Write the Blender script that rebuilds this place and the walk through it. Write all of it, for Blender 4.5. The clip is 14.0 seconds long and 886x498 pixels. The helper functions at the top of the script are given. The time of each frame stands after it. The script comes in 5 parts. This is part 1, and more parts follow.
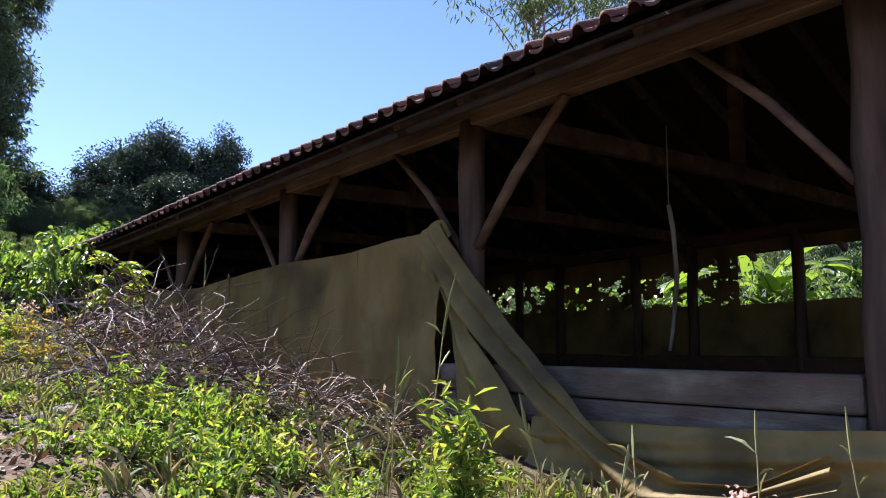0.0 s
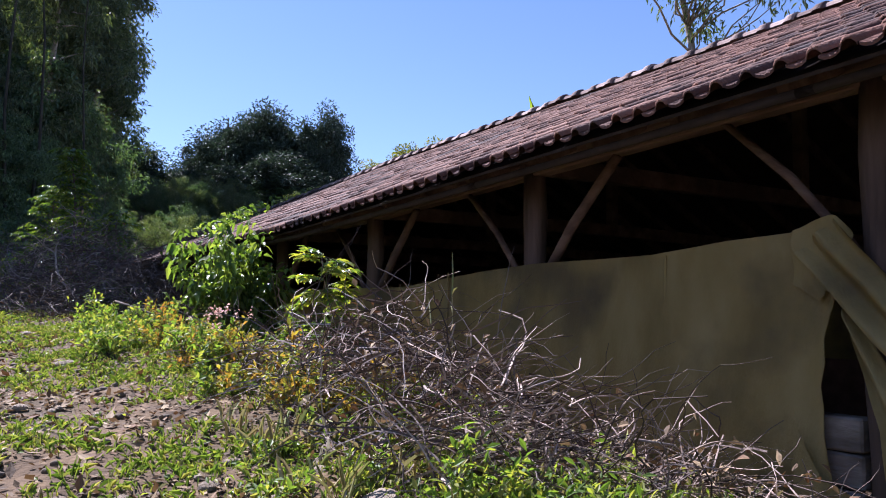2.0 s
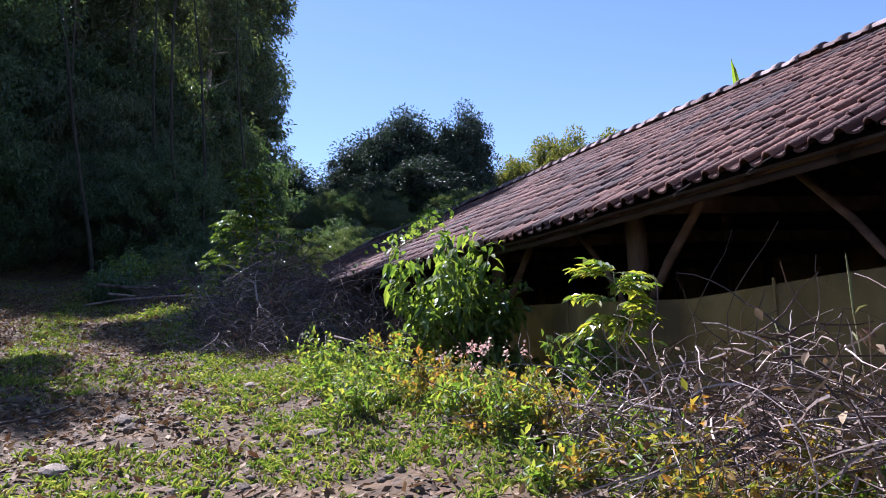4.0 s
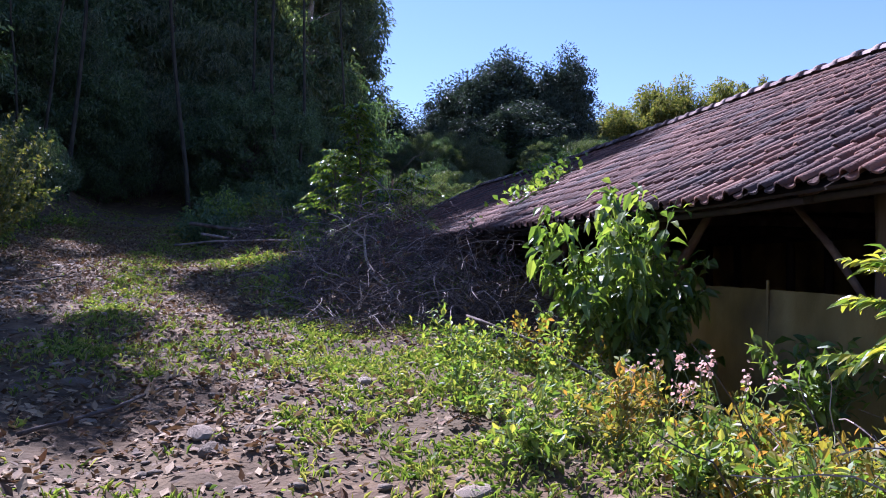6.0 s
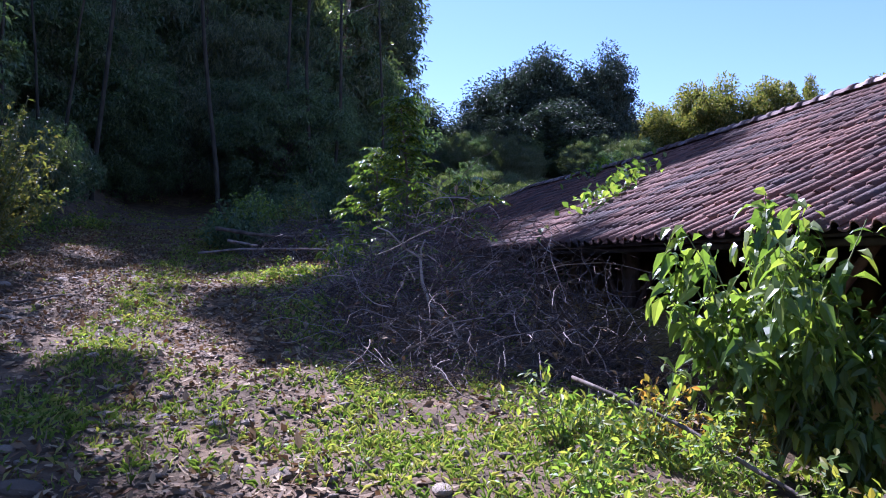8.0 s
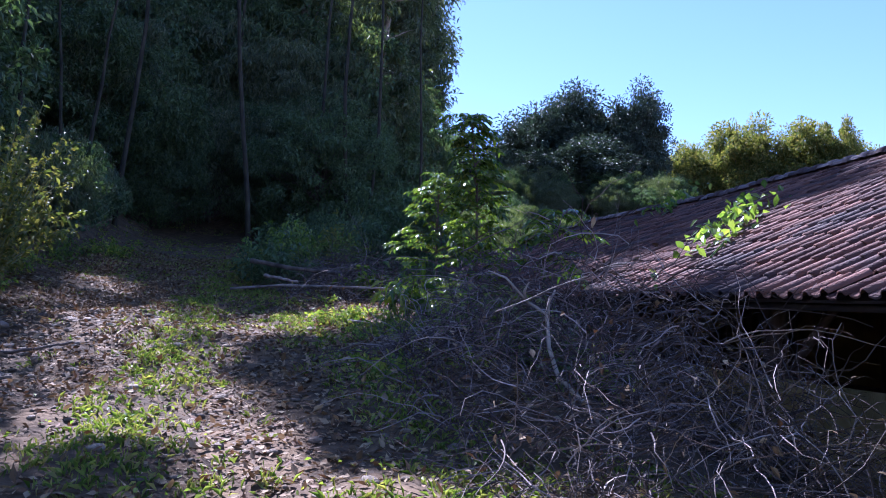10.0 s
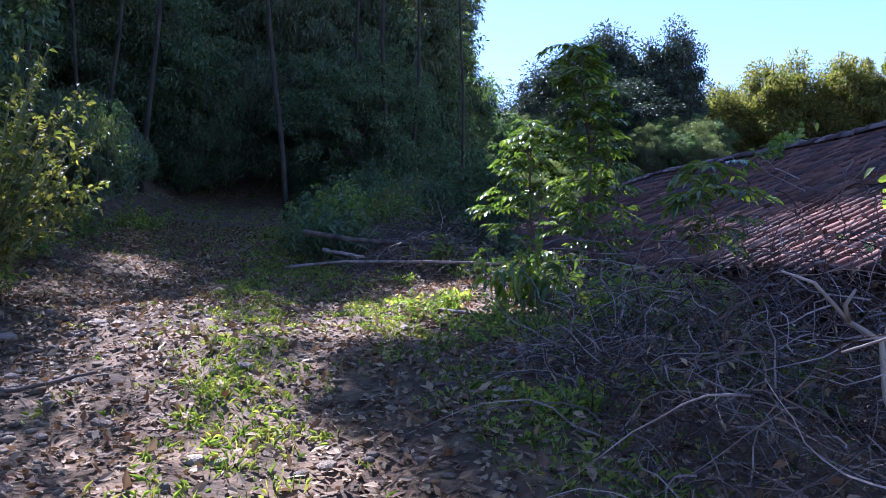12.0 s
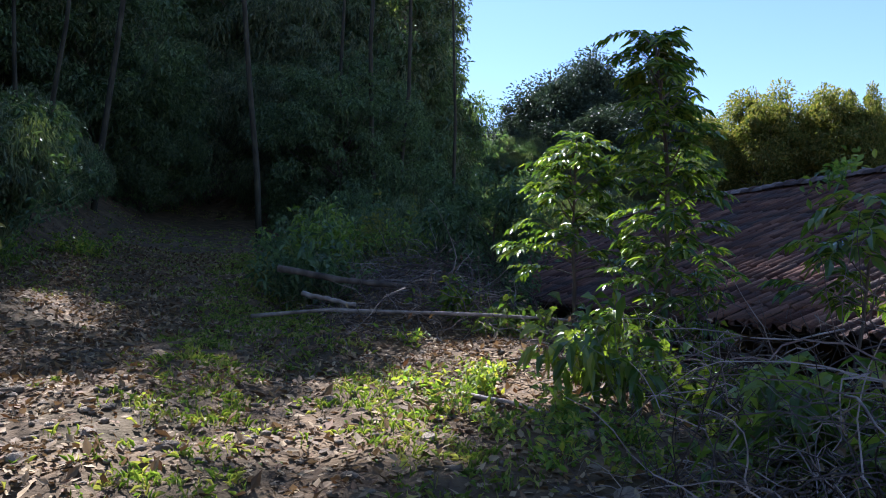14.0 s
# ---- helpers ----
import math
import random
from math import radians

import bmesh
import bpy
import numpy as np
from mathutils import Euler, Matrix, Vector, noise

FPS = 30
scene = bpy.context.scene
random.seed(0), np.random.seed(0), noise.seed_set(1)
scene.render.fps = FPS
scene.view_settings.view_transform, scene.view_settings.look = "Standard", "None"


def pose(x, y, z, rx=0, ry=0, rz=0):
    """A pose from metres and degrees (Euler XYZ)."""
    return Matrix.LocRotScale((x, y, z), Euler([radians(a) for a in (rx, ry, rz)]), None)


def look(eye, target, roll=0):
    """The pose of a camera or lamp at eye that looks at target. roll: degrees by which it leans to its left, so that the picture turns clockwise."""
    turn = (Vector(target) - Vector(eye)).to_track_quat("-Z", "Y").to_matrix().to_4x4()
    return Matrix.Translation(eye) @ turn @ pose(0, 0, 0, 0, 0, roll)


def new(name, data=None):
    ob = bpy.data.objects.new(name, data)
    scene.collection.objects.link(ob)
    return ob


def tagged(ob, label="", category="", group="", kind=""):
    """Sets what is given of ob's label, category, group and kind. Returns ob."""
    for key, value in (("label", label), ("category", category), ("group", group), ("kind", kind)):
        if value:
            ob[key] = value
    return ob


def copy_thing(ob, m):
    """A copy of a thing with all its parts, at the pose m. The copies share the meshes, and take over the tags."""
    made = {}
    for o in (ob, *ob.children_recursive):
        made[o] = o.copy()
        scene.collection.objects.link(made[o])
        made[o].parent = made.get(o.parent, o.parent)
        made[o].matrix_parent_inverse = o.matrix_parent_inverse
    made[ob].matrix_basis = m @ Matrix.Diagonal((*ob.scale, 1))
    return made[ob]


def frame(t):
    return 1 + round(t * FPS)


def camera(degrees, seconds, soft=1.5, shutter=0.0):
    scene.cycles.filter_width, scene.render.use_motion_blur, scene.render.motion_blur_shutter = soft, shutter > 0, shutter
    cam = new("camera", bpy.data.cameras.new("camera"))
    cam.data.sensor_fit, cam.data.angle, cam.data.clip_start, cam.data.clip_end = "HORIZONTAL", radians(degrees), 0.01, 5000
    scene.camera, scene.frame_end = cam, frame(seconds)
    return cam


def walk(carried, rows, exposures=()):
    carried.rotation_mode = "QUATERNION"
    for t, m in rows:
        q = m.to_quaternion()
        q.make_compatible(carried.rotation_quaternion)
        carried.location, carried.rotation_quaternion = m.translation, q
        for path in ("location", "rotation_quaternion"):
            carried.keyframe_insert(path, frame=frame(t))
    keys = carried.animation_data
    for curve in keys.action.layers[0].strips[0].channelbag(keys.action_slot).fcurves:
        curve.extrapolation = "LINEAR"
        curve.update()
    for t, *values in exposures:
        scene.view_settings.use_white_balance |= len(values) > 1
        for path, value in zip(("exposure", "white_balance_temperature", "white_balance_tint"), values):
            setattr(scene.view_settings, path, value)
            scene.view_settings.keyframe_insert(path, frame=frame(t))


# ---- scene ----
cam = camera(58.0, 14.0, soft=1.0)
PATH = [
    (0, (0.029, 0.005, 1.467), (1.271, 1.554, 1.705), 0.0),
    (0.5, (-0.032, 0.58, 1.528), (1.192, 2.146, 1.755), -0.6),
    (1, (-0.119, 1.131, 1.611), (1.104, 2.705, 1.768), 0.0),
    (1.5, (-0.188, 1.657, 1.701), (0.931, 3.306, 1.875), 0.7),
    (2, (-0.288, 2.149, 1.815), (0.774, 3.834, 1.991), 0.7),
    (2.5, (-0.312, 2.642, 1.929), (0.553, 4.431, 2.15), -2.0),
    (3, (-0.421, 3.091, 1.978), (0.376, 4.91, 2.213), -2.3),
    (3.2, (-0.462, 3.295, 2.012), (0.338, 5.113, 2.25), -3.0),
    (5.3, (-0.548, 5.275, 2.238), (0.117, 7.16, 2.292), -0.9),
    (5.5, (-0.531, 5.454, 2.288), (0.122, 7.343, 2.347), -0.4),
    (6, (-0.444, 5.862, 2.353), (0.101, 7.786, 2.397), 0.1),
    (6.5, (-0.389, 6.29, 2.409), (0.039, 8.243, 2.427), 0.5),
    (7, (-0.336, 6.714, 2.496), (0.12, 8.661, 2.507), 0.6),
    (7.5, (-0.317, 7.113, 2.598), (0.153, 9.056, 2.618), 1.3),
    (7.7, (-0.326, 7.28, 2.585), (0.138, 9.226, 2.611), 0.7),
    (9.8, (-0.576, 9.243, 2.695), (-0.046, 11.167, 2.828), 2.5),
    (10, (-0.625, 9.41, 2.719), (-0.209, 11.362, 2.843), 2.3),
    (10.5, (-0.721, 10.01, 2.75), (-0.439, 11.988, 2.834), 1.8),
    (11, (-0.862, 10.508, 2.777), (-0.606, 12.492, 2.792), 1.1),
    (11.5, (-0.997, 11.062, 2.874), (-0.736, 13.045, 2.882), 1.1),
    (12, (-1.069, 11.478, 2.958), (-0.705, 13.444, 2.964), 0.6),
    (12.5, (-1.088, 12.066, 3.011), (-0.718, 14.032, 3.021), -0.0),
    (13, (-1.076, 12.605, 3.068), (-0.706, 14.571, 3.08), 0.2),
    (13.5, (-1.04, 13.165, 3.165), (-0.678, 15.132, 3.182), 1.9),
    (14, (-1.042, 13.701, 3.193), (-0.62, 15.655, 3.255), 1.7),
]
# stops, kelvin and tint: the picture cools and lifts a little where the low sun meets the lens
EXPOSURES = [(0, 1.75, 5450, 25), (1, 1.6, 5450, 26), (1.5, 1.43, 5400, 28), (2, 1.45, 5400, 28), (2.5, 1.1, 5350, 28), (3, 1.28, 5350, 28), (5.5, 1.55, 5100, 35), (7.5, 1.75, 5000, 38), (10, 1.95, 4850, 35), (11, 2.3, 4950, 35), (12, 2.25, 5000, 33), (13, 2.1, 5300, 26), (14, 1.9, 5450, 19)]
walk(cam, [(t, look(eye, target, roll)) for t, eye, target, roll in PATH], EXPOSURES)

# ---- light ----
SUN_AZ, SUN_EL = -15.0, 50.0          # degrees: from +y towards -x, above the horizon
world = bpy.data.worlds.new("sky")
scene.world = world
world.use_nodes = True
wn = world.node_tree.nodes
sky = wn.new("ShaderNodeTexSky")
sky.sky_type, sky.sun_disc = "NISHITA", False
sky.sun_elevation, sky.sun_rotation = radians(SUN_EL), radians(SUN_AZ)
sky.air_density, sky.dust_density, sky.ozone_density = 1.0, 0.15, 2.2
world.node_tree.links.new(sky.outputs[0], wn["Background"].inputs[0])
wn["Background"].inputs[1].default_value = 0.056
sun = new("sun", bpy.data.lights.new("sun", "SUN"))
sun.data.energy, sun.data.angle, sun.data.color = 5.0, radians(0.5), (1.0, 0.93, 0.82)
sd = Vector((math.sin(radians(SUN_AZ)) * math.cos(radians(SUN_EL)), math.cos(radians(SUN_AZ)) * math.cos(radians(SUN_EL)), math.sin(radians(SUN_EL))))
sun.matrix_world = look(sd * 100, (0, 0, 0))


# ---- materials ----
def material(name, cols, scale=6.0, rough=0.85, bump=0.3, bump_scale=40.0, per="", translucent=0.0, spec=0.3, detail=6.0, stretch=(1, 1, 1), thin=None, stain=None, stain_scale=0.7):
    """A two-scale procedural surface: noise over a colour ramp, stains, and a fine relief."""
    m = bpy.data.materials.new(name)
    m.use_nodes = True
    n, l = m.node_tree.nodes, m.node_tree.links
    b = n["Principled BSDF"]
    co = n.new("ShaderNodeTexCoord")
    mp = n.new("ShaderNodeMapping")
    mp.inputs["Scale"].default_value = stretch
    l.new(co.outputs["Object"], mp.inputs[0])
    t = n.new("ShaderNodeTexNoise")
    t.inputs["Scale"].default_value, t.inputs["Detail"].default_value = scale, detail
    l.new(mp.outputs[0], t.inputs["Vector"])
    r = n.new("ShaderNodeValToRGB")
    while len(r.color_ramp.elements) < len(cols):
        r.color_ramp.elements.new(0.5)
    for i, c in enumerate(cols):
        r.color_ramp.elements[i].position = 0.3 + 0.4 * i / max(1, len(cols) - 1)
        r.color_ramp.elements[i].color = (*c, 1)
    fac = t.outputs[0]
    if per:
        src = n.new("ShaderNodeNewGeometry").outputs["Random Per Island"] if per == "island" else n.new("ShaderNodeObjectInfo").outputs["Random"]
        for i in range(len(cols)):
            r.color_ramp.elements[i].position = (i + 0.5) / len(cols)
        mixf = n.new("ShaderNodeMath")
        mixf.operation = "MULTIPLY_ADD"
        mixf.inputs[1].default_value = 0.5
        l.new(t.outputs[0], mixf.inputs[0])
        half = n.new("ShaderNodeMath")
        half.operation = "MULTIPLY_ADD"
        half.inputs[1].default_value, half.inputs[2].default_value = 0.9, -0.2
        l.new(src, half.inputs[0])
        l.new(half.outputs[0], mixf.inputs[2])
        fac = mixf.outputs[0]
    l.new(fac, r.inputs[0])
    col = r.outputs[0]
    if stain:
        s = n.new("ShaderNodeTexNoise")
        s.inputs["Scale"].default_value, s.inputs["Detail"].default_value = stain_scale, 5.0
        l.new(co.outputs["Object"], s.inputs["Vector"])
        sr = n.new("ShaderNodeValToRGB")
        sr.color_ramp.elements[0].position, sr.color_ramp.elements[1].position = 0.48, 0.66
        l.new(s.outputs[0], sr.inputs[0])
        mx = n.new("ShaderNodeMix")
        mx.data_type = "RGBA"
        l.new(sr.outputs[0], mx.inputs["Factor"])
        l.new(col, mx.inputs["A"])
        mx.inputs["B"].default_value = (*stain, 1)
        col = mx.outputs["Result"]
    l.new(col, b.inputs["Base Color"])
    b.inputs["Roughness"].default_value = rough
    b.inputs["Specular IOR Level"].default_value = spec
    if bump:
        t2 = n.new("ShaderNodeTexNoise")
        t2.inputs["Scale"].default_value, t2.inputs["Detail"].default_value = bump_scale, 4.0
        l.new(mp.outputs[0], t2.inputs["Vector"])
        bp = n.new("ShaderNodeBump")
        bp.inputs["Strength"].default_value, bp.inputs["Distance"].default_value = bump, 0.02
        l.new(t2.outputs[0], bp.inputs["Height"])
        l.new(bp.outputs[0], b.inputs["Normal"])
    if translucent:
        tr = n.new("ShaderNodeBsdfTranslucent")
        hue = n.new("ShaderNodeMix")
        hue.data_type, hue.blend_type = "RGBA", "MULTIPLY"
        hue.inputs["Factor"].default_value = 1.0
        l.new(col, hue.inputs["A"])
        hue.inputs["B"].default_value = (*(thin or (1.9, 2.0, 0.6)), 1)
        l.new(hue.outputs["Result"], tr.inputs[0])
        ms = n.new("ShaderNodeMixShader")
        ms.inputs[0].default_value = translucent
        l.new(b.outputs[0], ms.inputs[1])
        l.new(tr.outputs[0], ms.inputs[2])
        l.new(ms.outputs[0], n["Material Output"].inputs[0])
    return m


M = {
    "dirt": material("dirt", [(0.042, 0.028, 0.014), (0.098, 0.064, 0.032), (0.17, 0.115, 0.058)], 4.5, 0.95, 0.9, 30, stain=(0.075, 0.055, 0.026), stain_scale=0.9, detail=10),
    "litter": material("litter", [(0.085, 0.055, 0.027), (0.19, 0.128, 0.063), (0.35, 0.265, 0.145), (0.15, 0.082, 0.038)], 8, 0.75, 0.2, 60, "island", 0.12, thin=(1.2, 1.0, 0.8)),
    "stone": material("stone", [(0.12, 0.094, 0.062), (0.24, 0.19, 0.13), (0.34, 0.28, 0.2)], 9, 0.85, 0.6, 50, "object"),
    "grass": material("grass", [(0.075, 0.12, 0.02), (0.15, 0.21, 0.04), (0.22, 0.26, 0.065), (0.30, 0.28, 0.11)], 5, 0.55, 0, per="island", translucent=0.45, spec=0.3, thin=(1.7, 1.8, 0.6)),
    "weed": material("weed", [(0.07, 0.115, 0.022), (0.125, 0.2, 0.038), (0.2, 0.25, 0.05), (0.27, 0.26, 0.065)], 5, 0.5, 0, per="island", translucent=0.45, spec=0.35),
    "yellow_leaf": material("yellow_leaf", [(0.15, 0.17, 0.03), (0.25, 0.22, 0.035), (0.33, 0.18, 0.05), (0.11, 0.15, 0.03)], 5, 0.5, 0, per="island", translucent=0.5, thin=(1.7, 1.5, 0.6)),
    "bush_leaf": material("bush_leaf", [(0.06, 0.105, 0.025), (0.115, 0.175, 0.036), (0.19, 0.235, 0.055)], 5, 0.38, 0, per="island", translucent=0.45, spec=0.5),
    "gloss_leaf": material("gloss_leaf", [(0.045, 0.085, 0.022), (0.09, 0.145, 0.03), (0.16, 0.205, 0.036)], 4, 0.22, 0, per="island", translucent=0.4, spec=0.6),
    "yellow_tip": material("yellow_tip", [(0.07, 0.12, 0.025), (0.14, 0.19, 0.035), (0.3, 0.28, 0.045)], 4, 0.3, 0, per="island", translucent=0.45, spec=0.5),
    "forest_leaf": material("forest_leaf", [(0.05, 0.085, 0.045), (0.085, 0.13, 0.062), (0.13, 0.18, 0.08)], 3, 0.5, 0, per="island", translucent=0.35, spec=0.35, thin=(1.3, 1.5, 0.6)),
    # darkened leaf colour stands in for crowns seen against the sun
    "dark_leaf": material("dark_leaf", [(0.032, 0.05, 0.036), (0.05, 0.075, 0.05), (0.075, 0.105, 0.065)], 3, 0.55, 0, per="island", translucent=0.15, spec=0.3, thin=(1.1, 1.2, 0.8)),
    "euc_leaf": material("euc_leaf", [(0.055, 0.08, 0.045), (0.095, 0.125, 0.065), (0.15, 0.175, 0.095)], 3, 0.42, 0, per="island", translucent=0.3, spec=0.4),
    "autumn_leaf": material("autumn_leaf", [(0.07, 0.1, 0.028), (0.125, 0.15, 0.04), (0.2, 0.195, 0.06)], 3, 0.6, 0, per="island", translucent=0.45, thin=(1.6, 1.5, 0.6)),
    "bark": material("bark", [(0.04, 0.032, 0.025), (0.10, 0.078, 0.06), (0.17, 0.14, 0.11)], 9, 0.9, 0.7, 30, stretch=(1, 1, 0.25)),
    "dark_bark": material("dark_bark", [(0.02, 0.018, 0.013), (0.042, 0.038, 0.026), (0.07, 0.065, 0.045)], 9, 0.9, 0.7, 30, stretch=(1, 1, 0.25)),
    "pale_bark": material("pale_bark", [(0.16, 0.13, 0.10), (0.30, 0.26, 0.21), (0.42, 0.38, 0.32)], 6, 0.8, 0.5, 25, stretch=(1, 1, 0.3)),
    "dead_wood": material("dead_wood", [(0.12, 0.095, 0.078), (0.22, 0.18, 0.15), (0.36, 0.31, 0.265)], 8, 0.75, 0.5, 30, stretch=(1, 1, 0.3)),
    # lighter copy of twig: sunlight put into the colour of the two near heaps
    "pale_twig": material("pale_twig", [(0.055, 0.036, 0.028), (0.11, 0.074, 0.055), (0.20, 0.145, 0.11), (0.40, 0.31, 0.245)], 7, 0.7, 0.3, 50, "island", spec=0.4),
    "twig": material("twig", [(0.035, 0.024, 0.019), (0.06, 0.042, 0.033), (0.11, 0.078, 0.061), (0.29, 0.23, 0.19)], 7, 0.7, 0.3, 50, "island", spec=0.4),
    "green_stem": material("green_stem", [(0.10, 0.14, 0.04), (0.2, 0.2, 0.09)], 5, 0.6, 0),
    "straw": material("straw", [(0.22, 0.19, 0.09), (0.36, 0.31, 0.17), (0.2, 0.24, 0.08)], 8, 0.6, 0, per="island", translucent=0.3, thin=(1.3, 1.2, 0.8)),
    "petal": material("petal", [(0.6, 0.38, 0.29), (0.75, 0.54, 0.42)], 9, 0.6, 0, per="island", translucent=0.4, thin=(1.2, 1.1, 1.1)),
    "tile": material("tile", [(0.075, 0.033, 0.023), (0.145, 0.068, 0.045), (0.215, 0.11, 0.075)], 6, 0.8, 0.6, 45, "object", stain=(0.07, 0.05, 0.045), stain_scale=1.4),
    "tile_field": material("tile_field", [(0.075, 0.033, 0.023), (0.145, 0.068, 0.045), (0.215, 0.11, 0.075)], 6, 0.8, 0.6, 45, "island", stain=(0.07, 0.05, 0.045), stain_scale=1.4),
    "ridge_tile": material("ridge_tile", [(0.09, 0.06, 0.052), (0.17, 0.12, 0.102), (0.27, 0.21, 0.185)], 6, 0.85, 0.6, 45, "object"),
    "timber": material("timber", [(0.06, 0.037, 0.027), (0.135, 0.082, 0.058), (0.21, 0.14, 0.10)], 7, 0.85, 0.6, 30, stretch=(1, 0.15, 1), stain=(0.07, 0.05, 0.04)),
    "post_wood": material("post_wood", [(0.05, 0.033, 0.025), (0.10, 0.066, 0.049), (0.16, 0.11, 0.084)], 8, 0.85, 0.6, 30, stretch=(1, 1, 0.15), stain=(0.1, 0.07, 0.05)),
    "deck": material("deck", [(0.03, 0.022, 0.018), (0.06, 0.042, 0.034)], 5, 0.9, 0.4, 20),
    "tarp": material("tarp", [(0.21, 0.15, 0.05), (0.30, 0.22, 0.08), (0.37, 0.28, 0.115)], 2.6, 0.75, 0.35, 60, translucent=0.14, spec=0.2, stain=(0.13, 0.10, 0.05), stain_scale=1.1, thin=(1.2, 1.05, 0.7), stretch=(1, 1, 0.5)),
    "plaster": material("plaster", [(0.095, 0.074, 0.055), (0.165, 0.132, 0.1), (0.29, 0.245, 0.195)], 5, 0.9, 0.8, 25, stain=(0.16, 0.11, 0.082), stain_scale=2.4, stretch=(1, 0.5, 1.6)),
    "brick_red": material("brick_red", [(0.10, 0.05, 0.035), (0.2, 0.10, 0.07)], 5, 0.9, 0.5, 30),
}


# ---- mesh building ----
class Geo:
    """Collects arrays of points and faces into one mesh."""

    def __init__(self):
        self.v, self.f, self.m, self.count = [], {3: [], 4: []}, {3: [], 4: []}, 0

    def add(self, v, f, mat=0):
        v = np.asarray(v, float).reshape(-1, 3)
        f = np.asarray(f, int)
        self.v.append(v)
        self.f[f.shape[1]].append(f + self.count)
        self.m[f.shape[1]].append(np.full(len(f), mat))
        self.count += len(v)

    def mesh(self, name, mats, smooth=False):
        me = bpy.data.meshes.new(name)
        v = np.concatenate(self.v)
        loops, totals, idx = [], [], []
        for k in (3, 4):
            if self.f[k]:
                f = np.concatenate(self.f[k])
                loops.append(f.ravel())
                totals.append(np.full(len(f), k))
                idx.append(np.concatenate(self.m[k]))
        loops, totals, idx = np.concatenate(loops), np.concatenate(totals), np.concatenate(idx)
        me.vertices.add(len(v))
        me.vertices.foreach_set("co", v.ravel().astype(np.float32))
        me.loops.add(len(loops))
        me.loops.foreach_set("vertex_index", loops.astype(np.int32))
        me.polygons.add(len(totals))
        me.polygons.foreach_set("loop_start", np.concatenate([[0], np.cumsum(totals)[:-1]]).astype(np.int32))
        me.polygons.foreach_set("material_index", idx.astype(np.int32))
        me.polygons.foreach_set("use_smooth", np.full(len(totals), smooth))
        for m in mats if isinstance(mats, (list, tuple)) else [mats]:
            me.materials.append(M[m])
        me.update(calc_edges=True)
        me.validate()
        return me


def part(name, geo, mat, parent=None, label="", smooth=False):
    ob = new(name, geo.mesh(name, mat, smooth) if isinstance(geo, Geo) else geo)
    if parent:
        ob.parent = parent
    return tagged(ob, label)


def thing(name, at, label, category, group="", kind=""):
    ob = new(name)
    ob.empty_display_size = 0.1
    ob.matrix_basis = Matrix.Translation(at)
    return tagged(ob, label, category, group, kind)


def unit(a):
    return a / np.maximum(np.linalg.norm(a, axis=-1, keepdims=True), 1e-9)


def tube(geo, pts, radii, sides=5, mat=0):
    """A tapered round limb along a line of points, closed at its ends."""
    pts = np.asarray(pts, float)
    k = len(pts)
    radii = np.broadcast_to(np.asarray(radii, float), (k,)) if np.ndim(radii) else np.full(k, radii)
    d = unit(np.gradient(pts, axis=0))
    ref = np.array([0.31, 0.2, 0.93]) if abs(d[0][2]) < 0.8 else np.array([0.9, 0.3, 0.1])
    a = unit(np.cross(d, ref))
    b = np.cross(d, a)
    ang = np.arange(sides) / sides * 2 * np.pi
    ring = pts[:, None] + radii[:, None, None] * (np.cos(ang)[None, :, None] * a[:, None] + np.sin(ang)[None, :, None] * b[:, None])
    v = np.concatenate([ring.reshape(-1, 3), pts[[0]], pts[[-1]]])
    i, j = np.meshgrid(np.arange(k - 1), np.arange(sides), indexing="ij")
    j2 = (j + 1) % sides
    q = np.stack([i * sides + j, i * sides + j2, (i + 1) * sides + j2, (i + 1) * sides + j], -1).reshape(-1, 4)
    n = k * sides
    c = np.arange(sides)
    cap = np.concatenate([np.stack([np.full(sides, n), (c + 1) % sides, c], -1), np.stack([np.full(sides, n + 1), n - sides + c, n - sides + (c + 1) % sides], -1)])
    base = geo.count
    geo.add(v, q, mat)
    geo.f[3].append(cap + base)
    geo.m[3].append(np.full(len(cap), mat))


def twigs(geo, starts, dirs, lengths, radii, rng, segs=6, wander=0.35, droop=0.0, mat=0):
    """Many thin crooked twigs at once, three-sided and tapered."""
    n = len(starts)
    p = np.asarray(starts, float).copy()
    d = unit(np.asarray(dirs, float))
    line = [p.copy()]
    for _ in range(segs):
        d = unit(d + rng.normal(0, wander, (n, 3)) * 0.5 + np.array([0, 0, -droop]))
        p = p + d * (np.asarray(lengths)[:, None] / segs)
        line.append(p.copy())
    line = np.stack(line, 1)
    dd = unit(np.gradient(line, axis=1))
    a = unit(np.cross(dd, np.array([0.3, 0.5, 0.81])))
    b = np.cross(dd, a)
    r = np.asarray(radii)[:, None] * np.linspace(1, 0.35, segs + 1)[None]
    ring = np.stack([line + r[..., None] * (math.cos(w) * a + math.sin(w) * b) for w in (0, 2.094, 4.189)], 2)
    base = (np.arange(n) * (segs + 1) * 3)[:, None, None]
    i, j = np.meshgrid(np.arange(segs), np.arange(3), indexing="ij")
    q = np.stack([i * 3 + j, i * 3 + (j + 1) % 3, (i + 1) * 3 + (j + 1) % 3, (i + 1) * 3 + j], -1).reshape(1, -1, 4)
    geo.add(ring.reshape(-1, 3), (q + base).reshape(-1, 4), mat)
    return line


